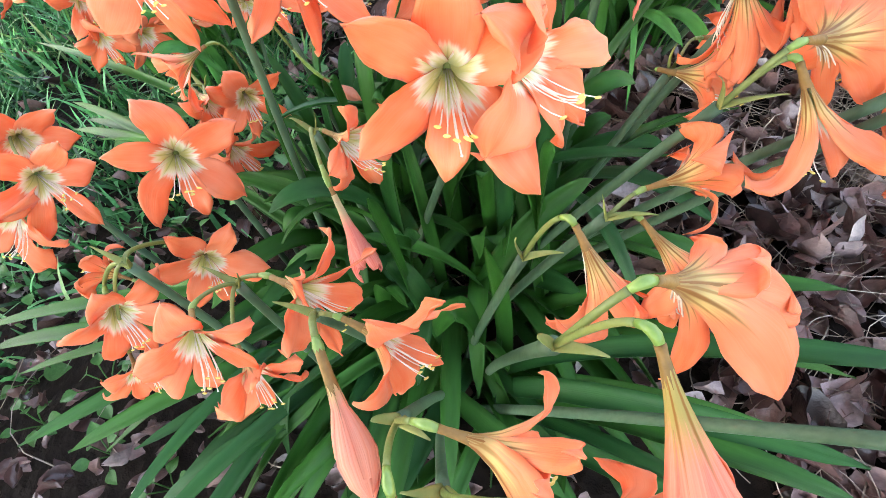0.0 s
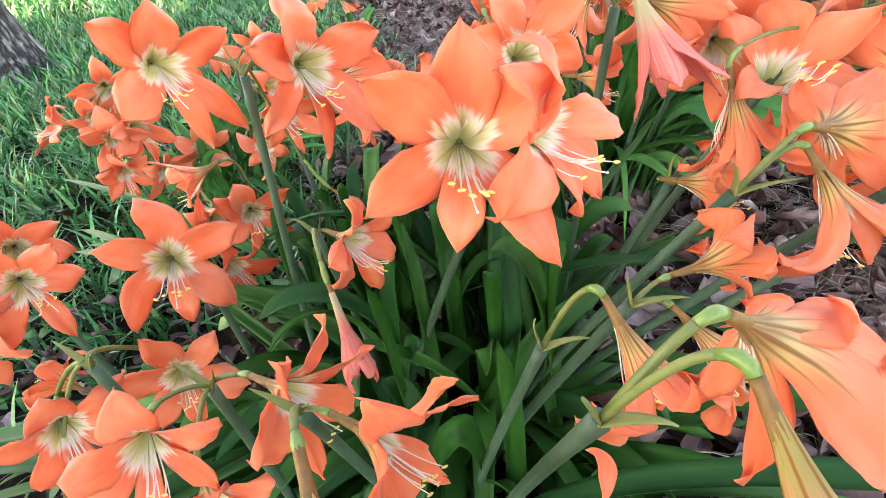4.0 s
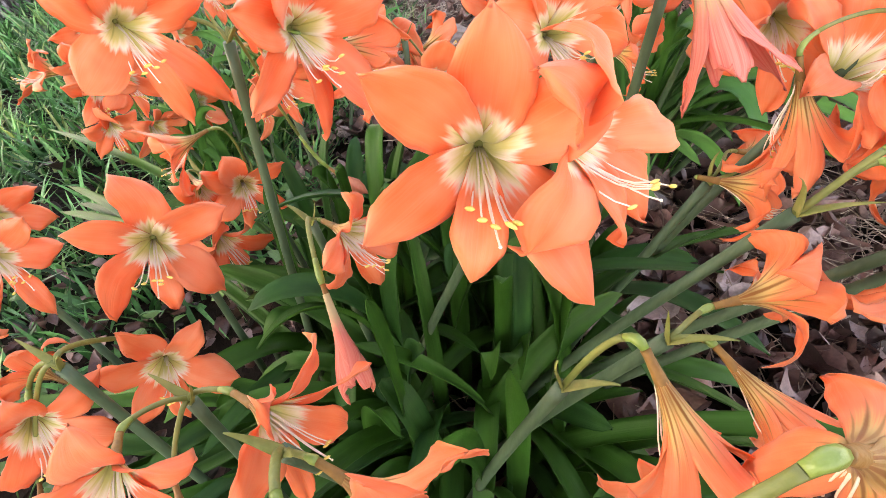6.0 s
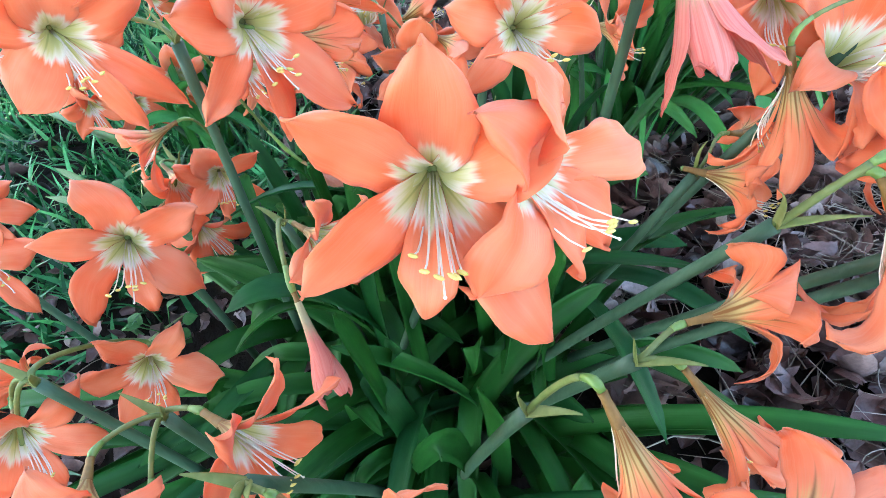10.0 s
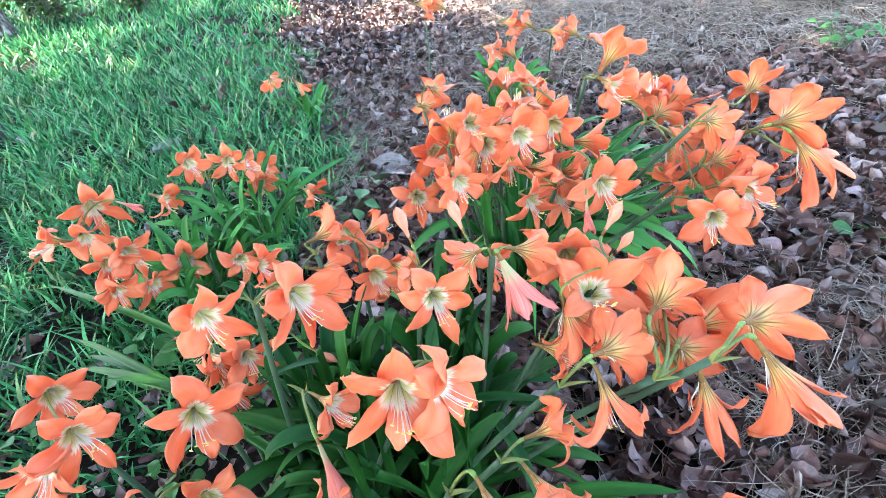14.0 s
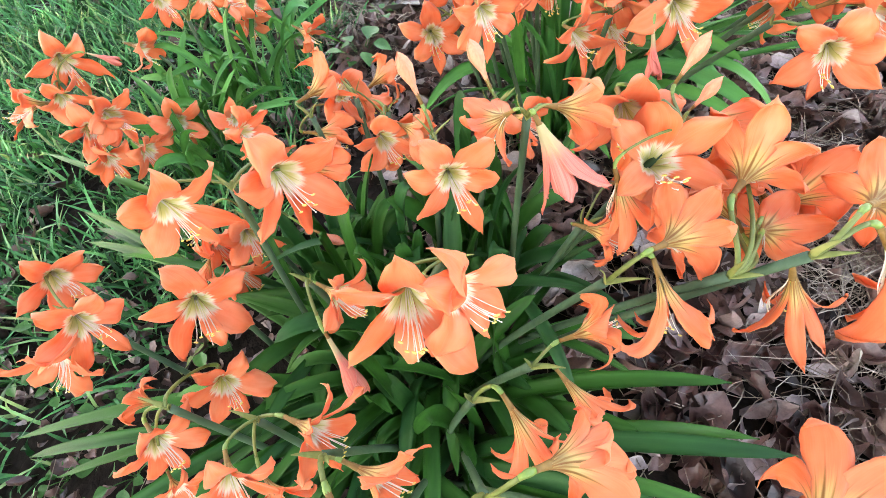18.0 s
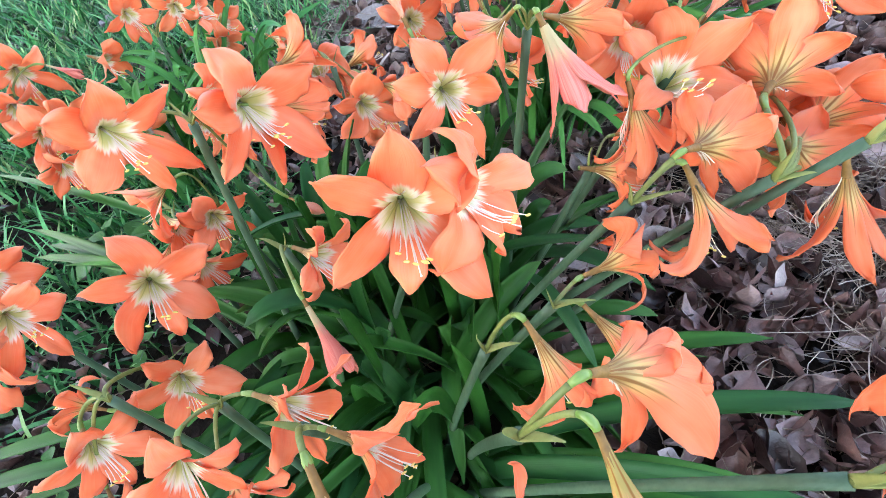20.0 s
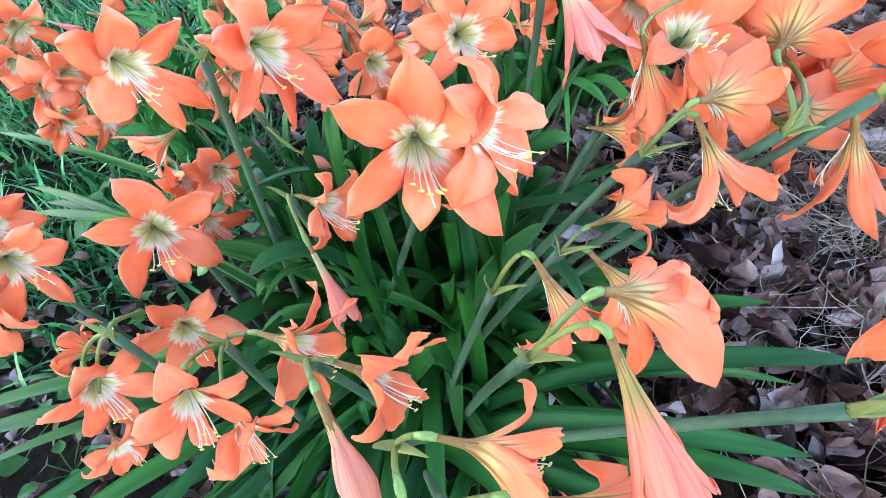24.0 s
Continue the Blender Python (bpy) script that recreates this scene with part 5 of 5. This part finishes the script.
def shade_crown(e, centre, radii, n, size, seed):
    """Many leaf sprays in an uneven flattened crown, out of view, that blocks light."""
    g = np.random.default_rng(seed)
    chunks = []
    quad = np.array(((-0.5, 0, 0), (-0.15, -0.22, 0.05), (0.3, -0.16, 0.0), (0.55, 0, -0.1), (0.3, 0.16, 0.0), (-0.15, 0.22, 0.05)))
    for _ in range(n):
        d = unit(g.normal(0, 1, 3)) * g.uniform(0.15, 1.0) ** 0.45
        lump = 1 + 0.35 * noise.noise(Vector(d * 2.2)) + 0.25 * noise.noise(Vector(d * 5.0))
        p = np.asarray(centre) + d * np.asarray(radii) * lump
        chunks.append((quad * size * g.uniform(0.6, 1.3) @ turn_matrix(g, 0.6).T + p, [(0, 1, 2, 3), (0, 3, 4, 5)]))
    verts = np.concatenate([c[0] for c in chunks])
    faces = [tuple(i * 6 + k for k in q) for i, c in enumerate(chunks) for q in c[1]]
    mesh_object("crown", verts, faces, [CROWN], e).matrix_parent_inverse = Matrix.Translation(-e.location)


def limb(e, a, b, r):
    a, b = np.asarray(a, float), np.asarray(b, float)
    pts = bezier(a, a + (b - a) * 0.3 + np.array((0, 0, 0.3)), a + (b - a) * 0.7 + np.array((0, 0, 0.4)), b, 10)
    v, f, u = tube_mesh(pts, np.linspace(r, r * 0.3, 10), 10)
    mesh_object("limb", v, f, [BARK], e, u).matrix_parent_inverse = Matrix.Translation(-e.location)


# unseen limbs and crown lobes, placed to block sun and sky over the bed
TOP = (-2.88, 2.70, 4.4)
for spot in ((-7.6, -0.8, 6.2), (-5.6, 3.0, 6.0), (-4.0, -1.6, 5.9), (-8.2, 2.0, 6.0), (-6.9, 4.8, 6.1), (-8.6, 6.6, 6.1), (-1.6, -3.2, 4.6)):
    limb(tree, TOP, spot, 0.13)
shade_crown(tree, (-6.0, 0.5, 6.2), (4.4, 3.6, 1.0), 6000, 0.46, 31)
# added behind the camera to dim the sky light from that side
shade_crown(tree, (-1.8, -3.4, 4.6), (4.6, 2.6, 0.9), 2600, 0.42, 33)
# two small unseen lobes that shape the sun patches on lawn and litter
shade_crown(tree, (-8.6, 7.0, 6.2), (3.2, 1.6, 0.8), 420, 0.46, 32)
shade_crown(tree, (-6.85, 4.9, 6.2), (0.65, 0.9, 0.5), 300, 0.40, 36)


second = tree_trunk(-3.98, 6.25, 0.17, 5.0, (-0.04, 0.02), "slender dark-barked tree behind the lawn")
# unseen limbs and crown, added above the trunk
for spot in ((-5.2, 6.0, 6.2), (-3.0, 7.2, 6.1), (-4.4, 7.6, 6.3)):
    limb(second, (-4.17, 6.35, 4.8), spot, 0.09)
shade_crown(second, (-4.3, 6.8, 6.2), (2.0, 2.0, 0.8), 320, 0.42, 34)
# long limb and lobe added only to shade the dry grass at the right
limb(second, (-4.17, 6.35, 4.8), (-1.9, 4.4, 6.1), 0.09)
shade_crown(second, (-1.6, 3.3, 6.3), (2.1, 2.5, 0.8), 1900, 0.42, 35)


def bark_flake(x, y, size, turn, seed, label):
    """A curled flake of pale bark or a pale broad leaf lying flat."""
    v, f = dead_leaf_mesh(seed)
    v = v * np.array((size, size * 1.3, size * 0.6))
    c, s = math.cos(turn), math.sin(turn)
    v = v @ np.array(((c, s, 0), (-s, c, 0), (0, 0, 1)))
    n = len(v)
    low = v - np.array((0, 0, 0.004))
    faces = list(f) + [tuple(n + i for i in reversed(q)) for q in f]
    ob = mesh_object("bark_flake", np.concatenate((v, low)), faces, [PALE])
    ob.location = (x, y, height_at(x, y) + 0.035)
    tagged(ob, label, "bark")


# the first stands in for a pale lump, the last for a dry leaf
for x, y, size, turn, seed in ((-1.04, 2.42, 0.16, 1.2, 41), (0.07, 1.88, 0.24, 0.3, 42), (2.07, 2.92, 0.30, 0.25, 43), (0.15, 3.4, 0.12, 2.0, 44), (-1.95, 2.85, 0.13, 2.4, 45)):
    bark_flake(x, y, size, turn, seed, "pale grey curled flake on the ground")


def shrub(x, y, n, tall, wide, size, seed, label):
    """Thin branching stems with many small leaves."""
    g = np.random.default_rng(seed)
    z = height_at(x, y)
    e = thing("shrub", (x, y, z), label, "shrub")
    inv = Matrix.Translation((-x, -y, -z))
    leaf = np.array(((0, 0, 0), (0.35, -0.24, 0.03), (0.75, -0.16, 0.0), (1.0, 0, -0.08), (0.75, 0.16, 0.0), (0.35, 0.24, 0.03)))
    for i in range(n):
        a = g.uniform(0, 6.283)
        tip = np.array((x + wide * g.uniform(0.2, 1) * math.cos(a), y + wide * g.uniform(0.2, 1) * math.sin(a), z + tall * g.uniform(0.4, 1.1)))
        root = np.array((x + g.normal(0, wide * 0.25), y + g.normal(0, wide * 0.25), z - 0.02))
        pts = bezier(root, root + np.array((0, 0, tall * 0.4)), tip - np.array((0, 0, tall * 0.1)), tip, 9)
        v, f, u = tube_mesh(pts, np.linspace(0.006, 0.002, 9), 5)
        mesh_object("stem", v, f, [BARK], e).matrix_parent_inverse = inv
        vs, fs = [], []
        for k in range(26):
            p = pts[g.integers(2, 9)] + g.normal(0, 0.05, 3)
            fs += [tuple(len(vs) * 6 + c for c in q) for q in ((0, 1, 2, 3), (0, 3, 4, 5))]
            vs.append(leaf * size * g.uniform(0.6, 1.3) @ turn_matrix(g, 0.5).T + p)
        mesh_object("foliage", np.concatenate(vs), fs, [CROWN], e).matrix_parent_inverse = inv


shrub(-3.9, 7.2, 30, 0.75, 0.8, 0.09, 51, "dark green undergrowth beside the lawn")
shrub(-2.9, 7.6, 20, 0.55, 0.6, 0.09, 52, "dark green undergrowth beside the lawn")
shrub(3.75, 3.75, 44, 0.75, 0.65, 0.08, 53, "dark green shrub at the edge of dry grass")
